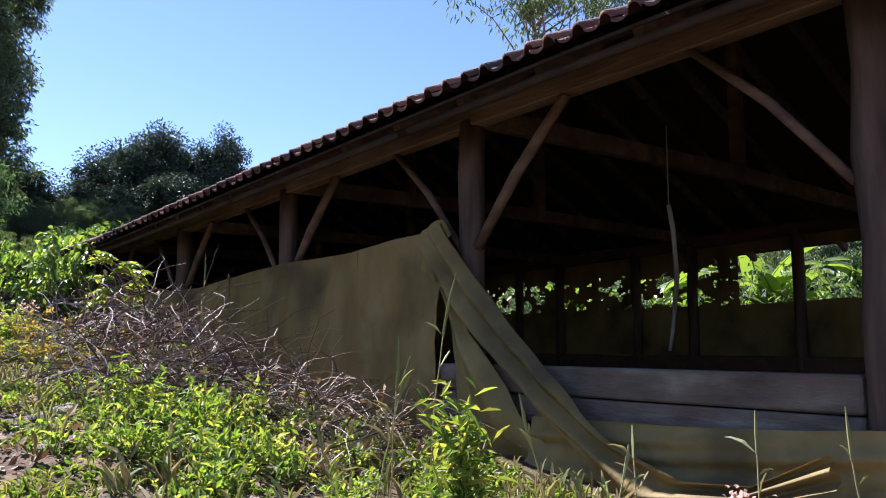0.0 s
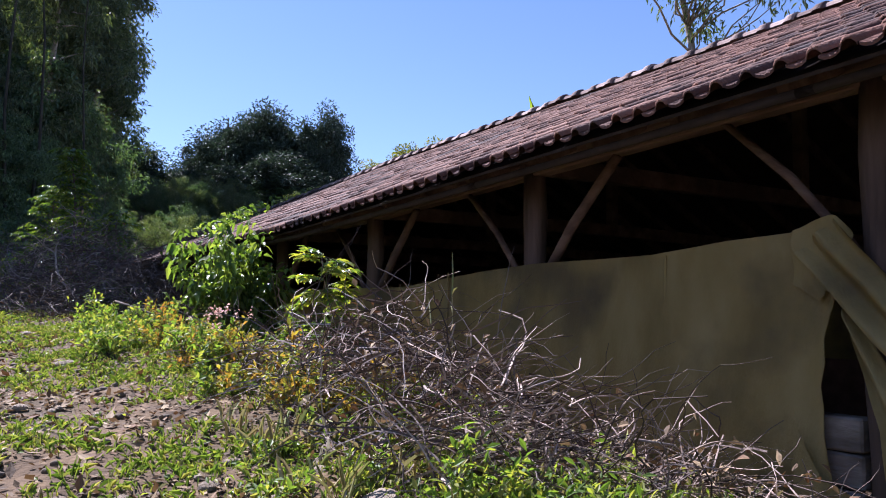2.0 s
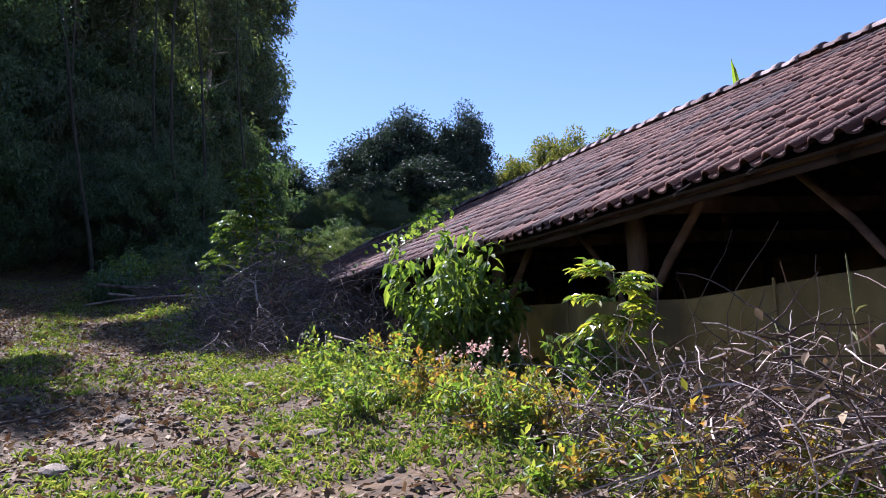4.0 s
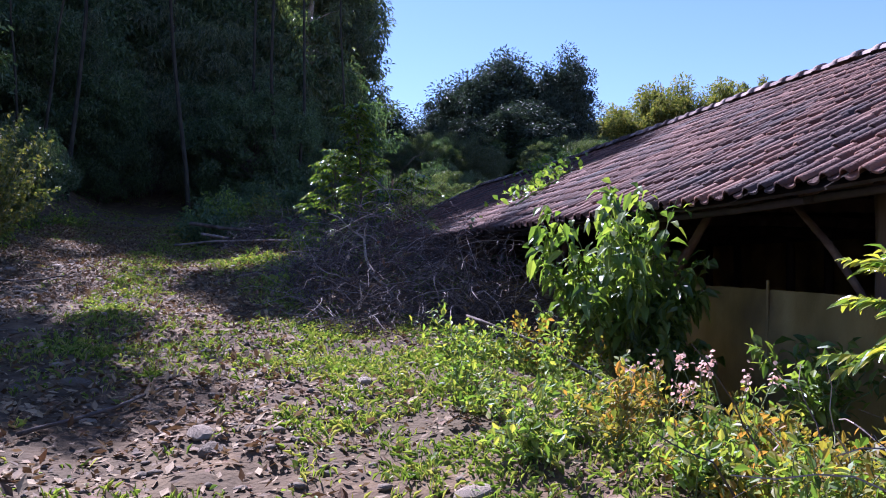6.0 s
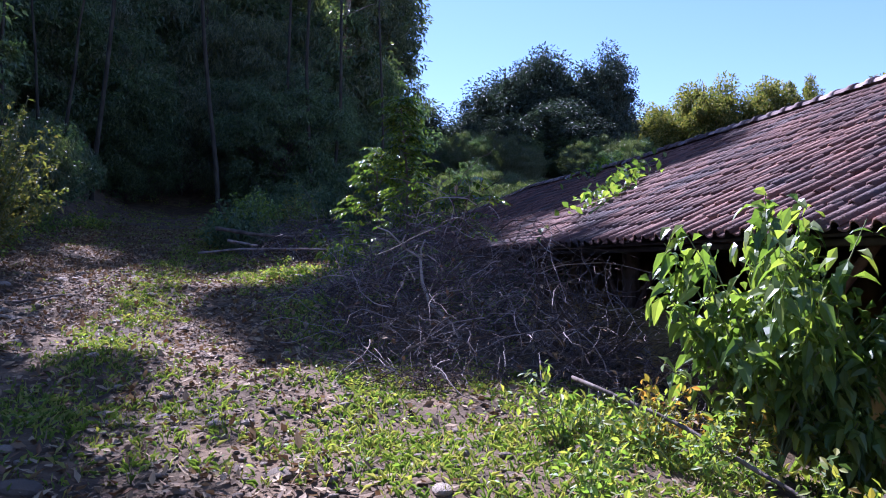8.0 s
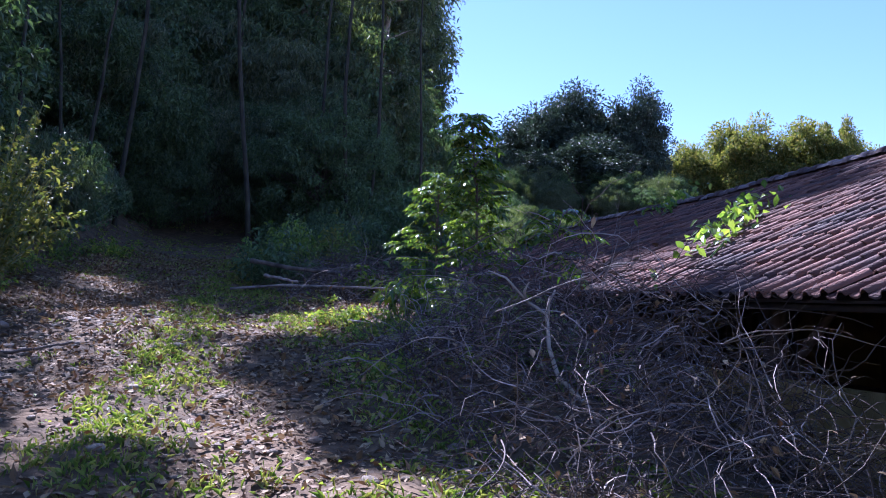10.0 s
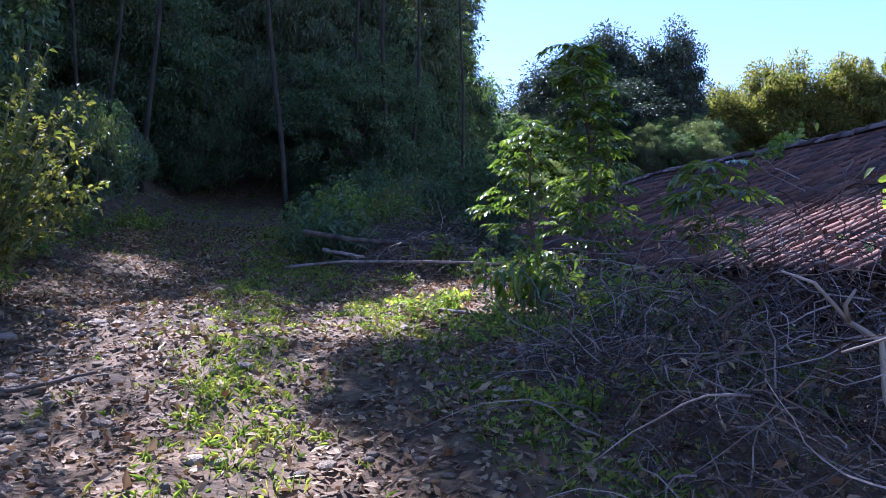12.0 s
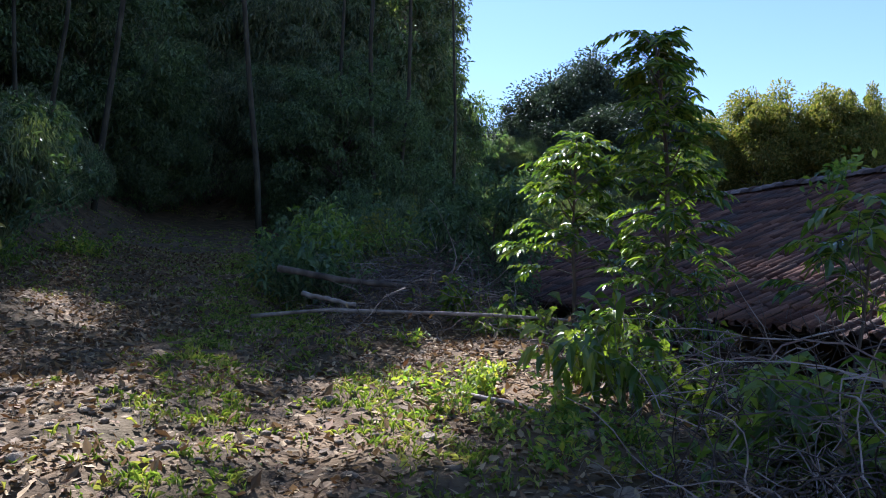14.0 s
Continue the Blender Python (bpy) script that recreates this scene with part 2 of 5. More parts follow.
def leaves(geo, at, along, size, rng, width=0.4, fold=0.25, mat=0, near=True, droop=0.15, up=0.6):
    """Folded leaf blades: base at each point, growing along the given way."""
    at = np.asarray(at, float)
    n = len(at)
    if n == 0:
        return
    d = unit(np.asarray(along, float))
    nrm = rng.normal(0, 1, (n, 3))
    nrm[:, 2] = np.abs(nrm[:, 2]) + up
    side = unit(np.cross(d, nrm))
    nrm = np.cross(side, d)
    s = np.broadcast_to(size, (n,))[:, None] * rng.uniform(0.7, 1.3, (n, 1))
    w = s * width * 0.5
    mid = at + d * s * 0.45
    tip = at + d * s - np.array([0, 0, 1.0]) * s * droop
    L, R = mid + side * w + nrm * s * fold * 0.35, mid - side * w + nrm * s * fold * 0.35
    if near:
        m2 = at + d * s * 0.8 - np.array([0, 0, 1.0]) * s * droop * 0.5
        L2, R2 = m2 + side * w * 0.55 + nrm * s * fold * 0.2, m2 - side * w * 0.55 + nrm * s * fold * 0.2
        v = np.stack([at, L, L2, tip, R2, R, mid, m2], 1).reshape(-1, 3)
        f = np.array([[0, 6, 1], [0, 5, 6], [2, 7, 3], [7, 4, 3]])
        q = np.array([[1, 6, 7, 2], [6, 5, 4, 7]])
        base = (np.arange(n) * 8)[:, None, None]
        c = geo.count
        geo.add(v, (f[None] + base).reshape(-1, 3), mat)
        geo.f[4].append((q[None] + base).reshape(-1, 4) + c)
        geo.m[4].append(np.full(n * 2, mat))
    else:
        v = np.stack([at, L, tip, R], 1).reshape(-1, 3)
        f = np.array([[0, 2, 1], [0, 3, 2]])
        geo.add(v, (f[None] + (np.arange(n) * 4)[:, None, None]).reshape(-1, 3), mat)


def ball(rng, n):
    return unit(rng.normal(0, 1, (n, 3)))


def box(geo, lo, hi, mat=0, bevel=0.0):
    lo, hi = np.array(lo, float), np.array(hi, float)
    bm = bmesh.new()
    bmesh.ops.create_cube(bm, size=1.0, matrix=Matrix.Translation((lo + hi) / 2) @ Matrix.Diagonal((*(hi - lo), 1)))
    if bevel:
        bmesh.ops.bevel(bm, geom=bm.edges[:], offset=bevel, segments=1, affect="EDGES")
    bm.verts.index_update()
    v = [x.co[:] for x in bm.verts]
    base = geo.count
    tri = [[x.index for x in f.verts] for f in bm.faces if len(f.verts) == 3]
    quad = [[x.index for x in f.verts] for f in bm.faces if len(f.verts) == 4]
    geo.add(v, quad, mat)
    if tri:
        geo.f[3].append(np.array(tri) + base)
        geo.m[3].append(np.full(len(tri), mat))
    bm.free()


def beam(geo, a, b, w, h, mat=0, bevel=0.008):
    """A squared timber from a to b."""
    a, b = Vector(a), Vector(b)
    d = b - a
    q = d.to_track_quat("Y", "Z").to_matrix().to_4x4()
    tmp = Geo()
    box(tmp, (-w / 2, 0, -h / 2), (w / 2, d.length, h / 2), mat, bevel)
    m = np.array(Matrix.Translation(a) @ q)
    v = np.concatenate(tmp.v)
    v = v @ m[:3, :3].T + m[:3, 3]
    base = geo.count
    geo.v.append(v)
    geo.count += len(v)
    for k in (3, 4):
        for f, mm in zip(tmp.f[k], tmp.m[k]):
            geo.f[k].append(f + base)
            geo.m[k].append(mm)


# ---- ground ----
def vnoise(x, y, seed=0):
    """Smooth value noise on a unit lattice, -1 to 1."""
    xi, yi = np.floor(x), np.floor(y)
    fx, fy = x - xi, y - yi
    fx, fy = fx * fx * (3 - 2 * fx), fy * fy * (3 - 2 * fy)

    def h(a, b):
        s = np.sin(a * 127.1 + b * 311.7 + seed * 74.7) * 43758.5453
        return (s - np.floor(s)) * 2 - 1
    return (h(xi, yi) * (1 - fx) + h(xi + 1, yi) * fx) * (1 - fy) + (h(xi, yi + 1) * (1 - fx) + h(xi + 1, yi + 1) * fx) * fy


def smooth(a, b, x):
    t = np.clip((x - a) / (b - a), 0, 1)
    return t * t * (3 - 2 * t)


TY = (-40, -6, 0, 3, 5.5, 7.1, 10, 12, 16, 18, 21.5, 30, 40, 60, 120)
TZ = (-3, -0.7, 0.17, 0.68, 1.02, 1.25, 1.5, 1.7, 2.15, 2.33, 2.65, 3.5, 4.6, 7, 12)


def height(x, y):
    x, y = np.asarray(x, float), np.asarray(y, float)
    t = np.interp(y, TY, TZ)
    low = np.minimum(t - 0.05 - 0.05 * np.maximum(0, y - 4), 1.55)
    low = np.maximum(low, -0.4)
    s = smooth(0.8, 3.3, x)
    z = t * (1 - s) + low * s
    z = z + 0.10 * smooth(0.5, 1.4, x) * (1 - smooth(2.0, 3.2, x)) * smooth(3, 5, y)
    inside = smooth(3.72, 3.78, x) * (1 - smooth(11.3, 11.5, x)) * smooth(-10.1, -10, y) * (1 - smooth(49, 49.2, y))
    z = z * (1 - inside) + 0.02 * inside
    away = smooth(11.3, 14, x)
    z = z * (1 - away) + away * (0.3 + 0.03 * np.maximum(0, x - 14) * smooth(10, 40, y))
    z = z + 0.24 * np.clip(y - 42, 0, 50) * smooth(6, 14, x)
    hill = smooth(6, 14, y)
    z = z + hill * (0.12 * np.clip(-3.0 - x, 0, 1.5) + 0.62 * np.clip(-4.4 - x, 0, 15))
    z = z + 0.30 * np.clip(y - 38, 0, 30) * (1 - smooth(3, 12, x))
    fade = 1 - inside
    z = z + fade * (0.05 * vnoise(x * 1.1, y * 1.1, 3) + 0.025 * vnoise(x * 3.7, y * 3.7, 4) + 0.012 * vnoise(x * 11, y * 11, 5))
    rut = np.exp(-((x + 2.6 - 0.0 * y) / 0.35) ** 2) + np.exp(-((x + 0.95) / 0.35) ** 2)
    return z - 0.05 * rut * smooth(6, 10, y)


def axis(fine_lo, fine_hi, step, lo, hi):
    mid = list(np.arange(fine_lo, fine_hi, step))
    up, s = [fine_hi], step
    while up[-1] < hi:
        s *= 1.25
        up.append(up[-1] + s)
    down, s = [fine_lo], step
    while down[-1] > lo:
        s *= 1.25
        down.append(down[-1] - s)
    return np.array(down[:0:-1] + mid + up)


gx, gy = axis(-6, 4.2, 0.075, -900, 900), axis(-1, 27, 0.085, -900, 1500)
GX, GY = np.meshgrid(gx, gy, indexing="ij")
ground_geo = Geo()
ni, nj = len(gx), len(gy)
ii, jj = np.meshgrid(np.arange(ni - 1), np.arange(nj - 1), indexing="ij")
ground_geo.add(np.stack([GX, GY, height(GX, GY)], -1), np.stack([ii * nj + jj, (ii + 1) * nj + jj, (ii + 1) * nj + jj + 1, ii * nj + jj + 1], -1).reshape(-1, 4))
ground = tagged(part("ground", ground_geo, "dirt", smooth=True), "reddish dirt track and weedy bank climbing beside the shed", "ground", kind="structure")


# ---- shed ----
def eave_z(y):
    return np.interp(y, (-12, 3, 11, 18, 30, 50), (3.2, 3.06, 2.84, 2.84, 2.75, 2.3))


def ridge_z(y):
    return np.interp(y, (-12, 9, 16, 23, 29, 35, 47), (5.3, 5.05, 4.97, 4.79, 4.82, 4.52, 4.25))


EX, RX, PX, BX = 3.07, 7.5, 3.85, 11.15
shed = thing("poultry_shed", (3.85, 4.43, 0.0), "long open timber poultry shed under an old clay tile roof", "shed")
INV = Matrix.Translation((-3.85, -4.43, 0.0))


def shed_part(name, geo, mat, label="", smooth_=False, parent=None):
    ob = part(name, geo, mat, parent or shed, label, smooth_)
    ob.matrix_parent_inverse = Matrix.Identity(4) if parent else INV
    return ob


POSTS = [4.43 + 2.86 * k for k in range(-5, 15)]


def log_post(x, y, z0, z1, r, seed):
    rng = np.random.default_rng(seed)
    g = Geo()
    n = 9
    z = np.linspace(z0, z1, n)
    p = np.stack([x + rng.normal(0, 0.006, n), y + rng.normal(0, 0.006, n), z], -1)
    tube(g, p, r * rng.uniform(0.94, 1.06, n), 10)
    return g


for k, py in enumerate(POSTS):
    top = float(eave_z(py)) + 0.1
    shed_part("post", log_post(PX, py, -0.1, top, 0.096, k), "post_wood", smooth_=True)
    shed_part("back_post", log_post(BX, py + 0.2, -0.1, top, 0.085, k + 50), "post_wood", smooth_=True)
    shed_part("back_post", log_post(BX, py + 1.3, -0.1, top, 0.085, k + 80), "post_wood", smooth_=True)
    for sgn in (-1, 1):
        g = Geo()
        tube(g, [(PX - 0.02, py + sgn * 0.09, top - 0.95), (PX - 0.02, py + sgn * 0.5, top - 0.47), (PX - 0.03, py + sgn * 0.98, top - 0.03)], ([0.026, 0.03, 0.025] if sgn > 0 else [0.04, 0.044, 0.038]), 7)
        shed_part("brace", g, "timber", smooth_=True)
    g = Geo()
    beam(g, (PX, py, top + 0.06), (RX, py, top + 0.1), 0.09, 0.16)
    shed_part("tie_beam", g, "timber")
    g = Geo()
    beam(g, (RX, py, top + 0.18), (RX, py, float(ridge_z(py)) - 0.22), 0.12, 0.12)
    shed_part("king_post", g, "timber")
    g = Geo()
    beam(g, (RX, py, top + 0.1), (BX, py, top + 0.06), 0.09, 0.16)
    shed_part("tie_beam", g, "timber")

for a, b in zip(POSTS[:-1], POSTS[1:]):
    for x, name in ((PX, "wall_plate"), (BX, "back_wall_plate")):
        g = Geo()
        beam(g, (x, a, float(eave_z(a)) + 0.14), (x, b + 0.02, float(eave_z(b)) + 0.14), 0.13, 0.17)
        shed_part(name, g, "timber")

# rafters and the boarding under the tiles
Y0, Y1 = -10.0, 46.5
y = Y0 + 0.3
while y < Y1:
    ez, rz = float(eave_z(y)), float(ridge_z(y))
    sl = (rz - ez) / (RX - EX)
    g = Geo()
    beam(g, (EX + 0.22, y, ez + 0.22 * sl - 0.12), (RX, y, rz - 0.12), 0.075, 0.11)
    shed_part("rafter", g, "timber")
    g = Geo()
    beam(g, (RX, y + 0.08, rz - 0.12), (2 * RX - EX, y + 0.08, ez - 0.12), 0.075, 0.11)
    shed_part("rafter", g, "timber")
    y += 0.715
g = Geo()
n = 120
ys = np.linspace(Y0, Y1, n)
for x0, z0f, x1, z1f in ((EX + 0.06, eave_z, RX, ridge_z), (2 * RX - EX - 0.06, eave_z, RX, ridge_z)):
    a, b = np.stack([np.full(n, x0), ys, z0f(ys) - 0.045], -1), np.stack([np.full(n, x1), ys, z1f(ys) - 0.045], -1)
    v = np.concatenate([a, b, a + (0, 0, 0.02), b + (0, 0, 0.02)])
    i = np.arange(n - 1)
    g.add(v, np.concatenate([np.stack([i, i + 1, i + n + 1, i + n], -1), np.stack([i + 2 * n, i + 3 * n, i + 3 * n + 1, i + 2 * n + 1], -1), np.stack([i, i + 2 * n, i + 2 * n + 1, i + 1], -1)]))
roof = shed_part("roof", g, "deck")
# fascia log under the tile ends
for a, b in zip(POSTS[:-1], POSTS[1:]):
    g = Geo()
    tube(g, [(EX + 0.16, q, float(eave_z(q)) - 0.075) for q in np.linspace(a - 0.05, b + 0.05, 5)], 0.028, 7)
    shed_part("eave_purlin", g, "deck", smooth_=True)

PITCH, COURSE, ROWS_ = 0.18, 0.335, 15
U = np.array([0, 0.03, 0.11, 0.22, 0.33, 0.41, 0.46, 0.60, 0.75, 0.9, 1.03])
PROF = np.array([0.004, 0.023, 0.041, 0.048, 0.041, 0.023, 0.004, -0.008, -0.012, -0.008, 0.004])


def tile_geo(lift=0.015):
    """One curved clay tile: x across, y up the slope, z off the roof."""
    g = Geo()
    n = len(U)
    lo = np.stack([U * PITCH, np.full(n, -0.03), PROF + lift], -1)
    hi = np.stack([U * PITCH, np.full(n, COURSE + 0.02), PROF * 0.95], -1)
    under = lo - (0, 0, 0.017)
    v = np.concatenate([lo, hi, under])
    i = np.arange(n - 1)
    g.add(v, np.concatenate([np.stack([i, i + 1, i + n + 1, i + n], -1), np.stack([i + 2 * n, i + 2 * n + 1, i + 1, i], -1)]))
    return g


def roof_frame(y, s, far=False):
    """The place and axes of a tile on the slope: y along the eave, s metres up it."""
    ez, rz = float(eave_z(y)), float(ridge_z(y))
    run = RX - EX
    up = Vector((run, 0, rz - ez)).normalized()
    o = Vector((EX, y, ez)) + up * s
    along = Vector((0, 1, (float(eave_z(y + 0.5)) - float(eave_z(y - 0.5))))).normalized()
    if far:
        up, o = Vector((-up.x, 0, up.z)), Vector((2 * RX - o.x, o.y, o.z))
    nrm = along.cross(up).normalized()
    if nrm.z < 0:
        nrm = -nrm
    m = Matrix.Identity(4)
    m.col[0][:3], m.col[1][:3], m.col[2][:3], m.col[3][:3] = along, up, nrm, o
    return m


rng = np.random.default_rng(7)
tile_mesh = tile_geo().mesh("tile", "tile", True)
tv, tf = np.concatenate(tile_geo().v), np.concatenate(tile_geo().f[4])
field, picked = Geo(), []
for c in range(int((Y1 - Y0) / PITCH)):
    yy = Y0 + c * PITCH
    slope = math.hypot(RX - EX, float(ridge_z(yy)) - float(eave_z(yy)))
    for r in range(ROWS_):
        m = roof_frame(yy + rng.normal(0, 0.008) + 0.012 * math.sin(r * 1.7), r * slope / ROWS_ + rng.normal(0, 0.008))
        m = m @ pose(0, 0, abs(rng.normal(0, 0.005)), rng.normal(0, 0.6), rng.normal(0, 1.0), rng.normal(0, 0.7))
        if 6.0 <= yy < 9.5:
            picked.append(m)
        else:
            a = np.array(m)
            field.add(tv @ a[:3, :3].T + a[:3, 3], tf)
shed_part("tile_field", field, "tile_field", "weathered brown clay roof tiles", True, roof)["kind"] = "stuff"
g = Geo()
nc = 1 + 6 * int((Y1 - Y0) / PITCH)
ys = np.linspace(Y0, Y1, nc)
wave = 0.03 + 0.025 * np.sin(np.arange(nc) / 6 * 2 * np.pi)
v = np.concatenate([np.stack([np.full(nc, 2 * RX - EX), ys, eave_z(ys) + wave], -1), np.stack([np.full(nc, RX), ys, ridge_z(ys) + wave], -1)])
i = np.arange(nc - 1)
g.add(v, np.stack([i, i + nc, i + nc + 1, i + 1], -1))
shed_part("far_slope", g, "tile_field", "", True, roof)

def torn_sheet(y0, y1, z0, z1, hole_lo, hole_hi):
    """A rotten hanging sheet, holed between two heights."""
    ny, nz = 90, 44
    yy, zz = np.linspace(y0, y1, ny + 1), np.linspace(z0, z1, nz + 1)
    Y, Z = np.meshgrid(yy, zz, indexing="ij")
    v = np.stack([BX + 0.09 + 0.03 * vnoise(Y * 5, Z * 2, 31), Y + 0.012 * vnoise(Y * 40, Z * 40, 32), Z + 0.012 * vnoise(Y * 37, Z * 41, 33)], -1).reshape(-1, 3)
    i, j = [q.ravel() for q in np.meshgrid(np.arange(ny), np.arange(nz), indexing="ij")]
    cy, cz = yy[i] + 0.01, zz[j] + 0.01
    keep = (vnoise(cy * 7, cz * 11, 34) + 0.55 * vnoise(cy * 19, cz * 23, 35) + 0.5 * vnoise(cy * 1.6, cz * 0, 36) < 0.22) | (cz < hole_lo) | (cz > hole_hi + 0.1 * vnoise(cy * 4, cz * 0, 37))
    i, j = i[keep], j[keep]
    q = np.stack([i * (nz + 1) + j, (i + 1) * (nz + 1) + j, (i + 1) * (nz + 1) + j + 1, i * (nz + 1) + j + 1], -1)
    g = Geo()
    g.add(np.concatenate([v, v + (0.006, 0, 0)]), np.concatenate([q, q[:, ::-1] + len(v)]))
    return g


# low front wall of whitewashed courses, back wall, end walls
for a, b in zip(POSTS[:-1], POSTS[1:]):
    for z0, z1, off in ((-0.1, 0.62, 0.0), (0.63, 0.95, 0.012), (0.96, 1.14, 0.004), (1.15, 1.33, 0.01)):
        g = Geo()
        box(g, (PX - 0.06 - off, a + 0.1, z0), (PX + 0.08, b - 0.1, z1), 0, 0.012)
        shed_part("low_wall_course", g, "plaster", "whitewashed and weather-stained wall course")
    g = Geo()
    box(g, (BX - 0.07, a, -0.1), (BX + 0.07, b, 1.3), 0, 0.01)
    shed_part("back_low_wall", g, "brick_red")
    # back curtain: a lower cloth and an upper one, with the opening left between them
    if 4 < a < 5:
        shed_part("torn_back_curtain", torn_sheet(6.72, b, 2.0, 3.2, 2.08, 2.8), "tarp", "back curtain in rags, full of holes")
    if 7 < a < 13:
        shed_part("torn_back_curtain", torn_sheet(a, b, 2.0, 3.2, 2.08, 2.62), "tarp", "back curtain in rags, full of holes")
    for z0, z1 in ((1.25, 2.07), (2.86 if a < 6.5 else 2.5 if a < 9 else 1.98, 3.2))[:1 if 7 < a < 13 else 2]:
        g = Geo()
        yy = np.linspace(a, b, 16)
        zz = np.linspace(z0, z1, 5)
        Yg, Zg = np.meshgrid(yy, zz, indexing="ij")
        edge = (np.abs(Zg - (z1 if z0 < 2 else z0)) < 1e-6)
        v = np.stack([BX + 0.09 + 0.02 * np.sin(Yg * 9), Yg, Zg + edge * 0.05 * vnoise(Yg * 2.3, Zg * 0, 9)], -1)
        i, j = np.meshgrid(np.arange(15), np.arange(4), indexing="ij")
        q = np.stack([i * 5 + j, (i + 1) * 5 + j, (i + 1) * 5 + j + 1, i * 5 + j + 1], -1).reshape(-1, 4)
        g.add(np.concatenate([v.reshape(-1, 3), v.reshape(-1, 3) + (0.006, 0, 0)]), np.concatenate([q, q[:, ::-1] + 80]))
        shed_part("back_curtain", g, "tarp", smooth_=True)
for yy in (Y0 + 0.05, Y1 - 0.25):
    g = Geo()
    box(g, (PX, yy, -0.1), (BX, yy + 0.15, 3.0))
    sx = np.array([PX, BX, RX])
    sz = np.array([3.0, 3.0, float(ridge_z(yy)) - 0.1])
    g.add(np.concatenate([np.stack([sx, np.full(3, yy), sz], -1), np.stack([sx, np.full(3, yy + 0.15), sz], -1)]), np.array([[0, 1, 2], [5, 4, 3]]))
    shed_part("end_wall", g, "brick_red")


def cloth(fn, nu, nv, thick=0.006):
    """A sheet from fn(u, v) on a grid, with thickness and closed rims."""
    u, v = np.meshgrid(np.linspace(0, 1, nu), np.linspace(0, 1, nv), indexing="ij")
    p = np.stack(fn(u, v), -1).reshape(-1, 3)
    i, j = np.meshgrid(np.arange(nu - 1), np.arange(nv - 1), indexing="ij")
    q = np.stack([i * nv + j, (i + 1) * nv + j, (i + 1) * nv + j + 1, i * nv + j + 1], -1).reshape(-1, 4)
    n = nu * nv
    g = Geo()
    g.add(np.concatenate([p, p + (thick, 0, 0)]), np.concatenate([q, q[:, ::-1] + n]))
    return g


def curtain_main(u, v):
    yy = 4.66 + u * 14.0 + 0.05 * np.exp(-u * 60) * (vnoise(v * 9, v * 0, 40) + 0.6 * vnoise(v * 23, v * 0, 41))
    top = np.interp(yy, (4.6, 4.8, 5.3, 5.9, 7.2, 7.9, 9.3, 12, 20), (2.36, 2.33, 2.31, 2.26, 2.27, 2.24, 2.14, 2.19, 2.1))
    bot = np.interp(yy, (4.7, 7, 19), (0.75, 0.8, 0.9))
    z = top + (bot - top) * v
    x = 3.73 + 0.014 * np.sin(yy * 7 + np.sin(yy * 2.3)) * (0.4 + v) + 0.02 * vnoise(yy * 1.4, z * 0.9, 2) - 0.03 * np.sin(v * 3.14)
    return x, yy, z


STRAP_U = (0, 0.12, 0.25, 0.4, 0.55, 0.66, 0.78, 0.9, 1)


def curtain_fall(u, v):
    """The loose edge that has come off the post and slides down to the low wall."""
    y0 = np.interp(u, STRAP_U, (4.58, 4.26, 3.92, 3.49, 3.16, 2.88, 2.46, 2.06, 1.70))
    z0 = np.interp(u, STRAP_U, (2.37, 2.0, 1.67, 1.34, 1.07, 0.92, 0.79, 0.82, 1.0))
    y1 = np.interp(u, STRAP_U, (4.80, 4.36, 4.07, 3.79, 3.44, 3.18, 2.9, 2.3, 1.66))
    z1 = np.interp(u, STRAP_U, (2.2, 1.72, 1.45, 1.23, 1.0, 0.84, 0.6, 0.66, 0.86))
    yy, z = y0 + (y1 - y0) * v, z0 + (z1 - z0) * v
    x = 3.66 - 0.15 * u + 0.035 * np.sin(v * 11 + u * 6) + 0.03 * vnoise(yy * 4, z * 4, 6)
    return x, yy, z


def curtain_flap(u, v):
    """The second torn strip, hanging below the first."""
    k = (0, 0.2, 0.4, 0.6, 0.8, 1)
    y0, z0 = np.interp(u, k, (4.56, 4.32, 4.03, 3.72, 3.43, 3.05)), np.interp(u, k, (1.98, 1.56, 1.29, 0.98, 0.8, 0.55))
    y1, z1 = np.interp(u, k, (4.52, 4.36, 4.32, 4.25, 4.0, 3.6)), np.interp(u, k, (1.75, 1.3, 0.95, 0.62, 0.4, 0.3))
    yy, z = y0 + (y1 - y0) * v, z0 + (z1 - z0) * v
    return 3.67 + 0.03 * np.sin(v * 9 + u * 5) + 0.02 * vnoise(yy * 5, z * 5, 16) - 0.05 * u * v, yy, z


def curtain_tuck(u, v):
    """The strap's upper end, wrapped over the corner of the hung sheet."""
    yy = 4.5 + u * 0.34
    return 3.69 + 0.012 * np.sin(u * 9 + v * 7), yy, np.interp(u, (0, 0.3, 1), (2.3, 2.4, 2.33)) - v * np.interp(u, (0, 0.5, 1), (0.1, 0.45, 0.3))


def curtain_skirt(u, v):
    yy = 4.85 - u * 0.55
    top = np.interp(u, (0, 0.25, 1), (1.3, 1.0, 0.85))
    z = top + (0.25 - top) * v
    return 3.69 + 0.02 * np.sin(yy * 14) - 0.03 * v, yy, z


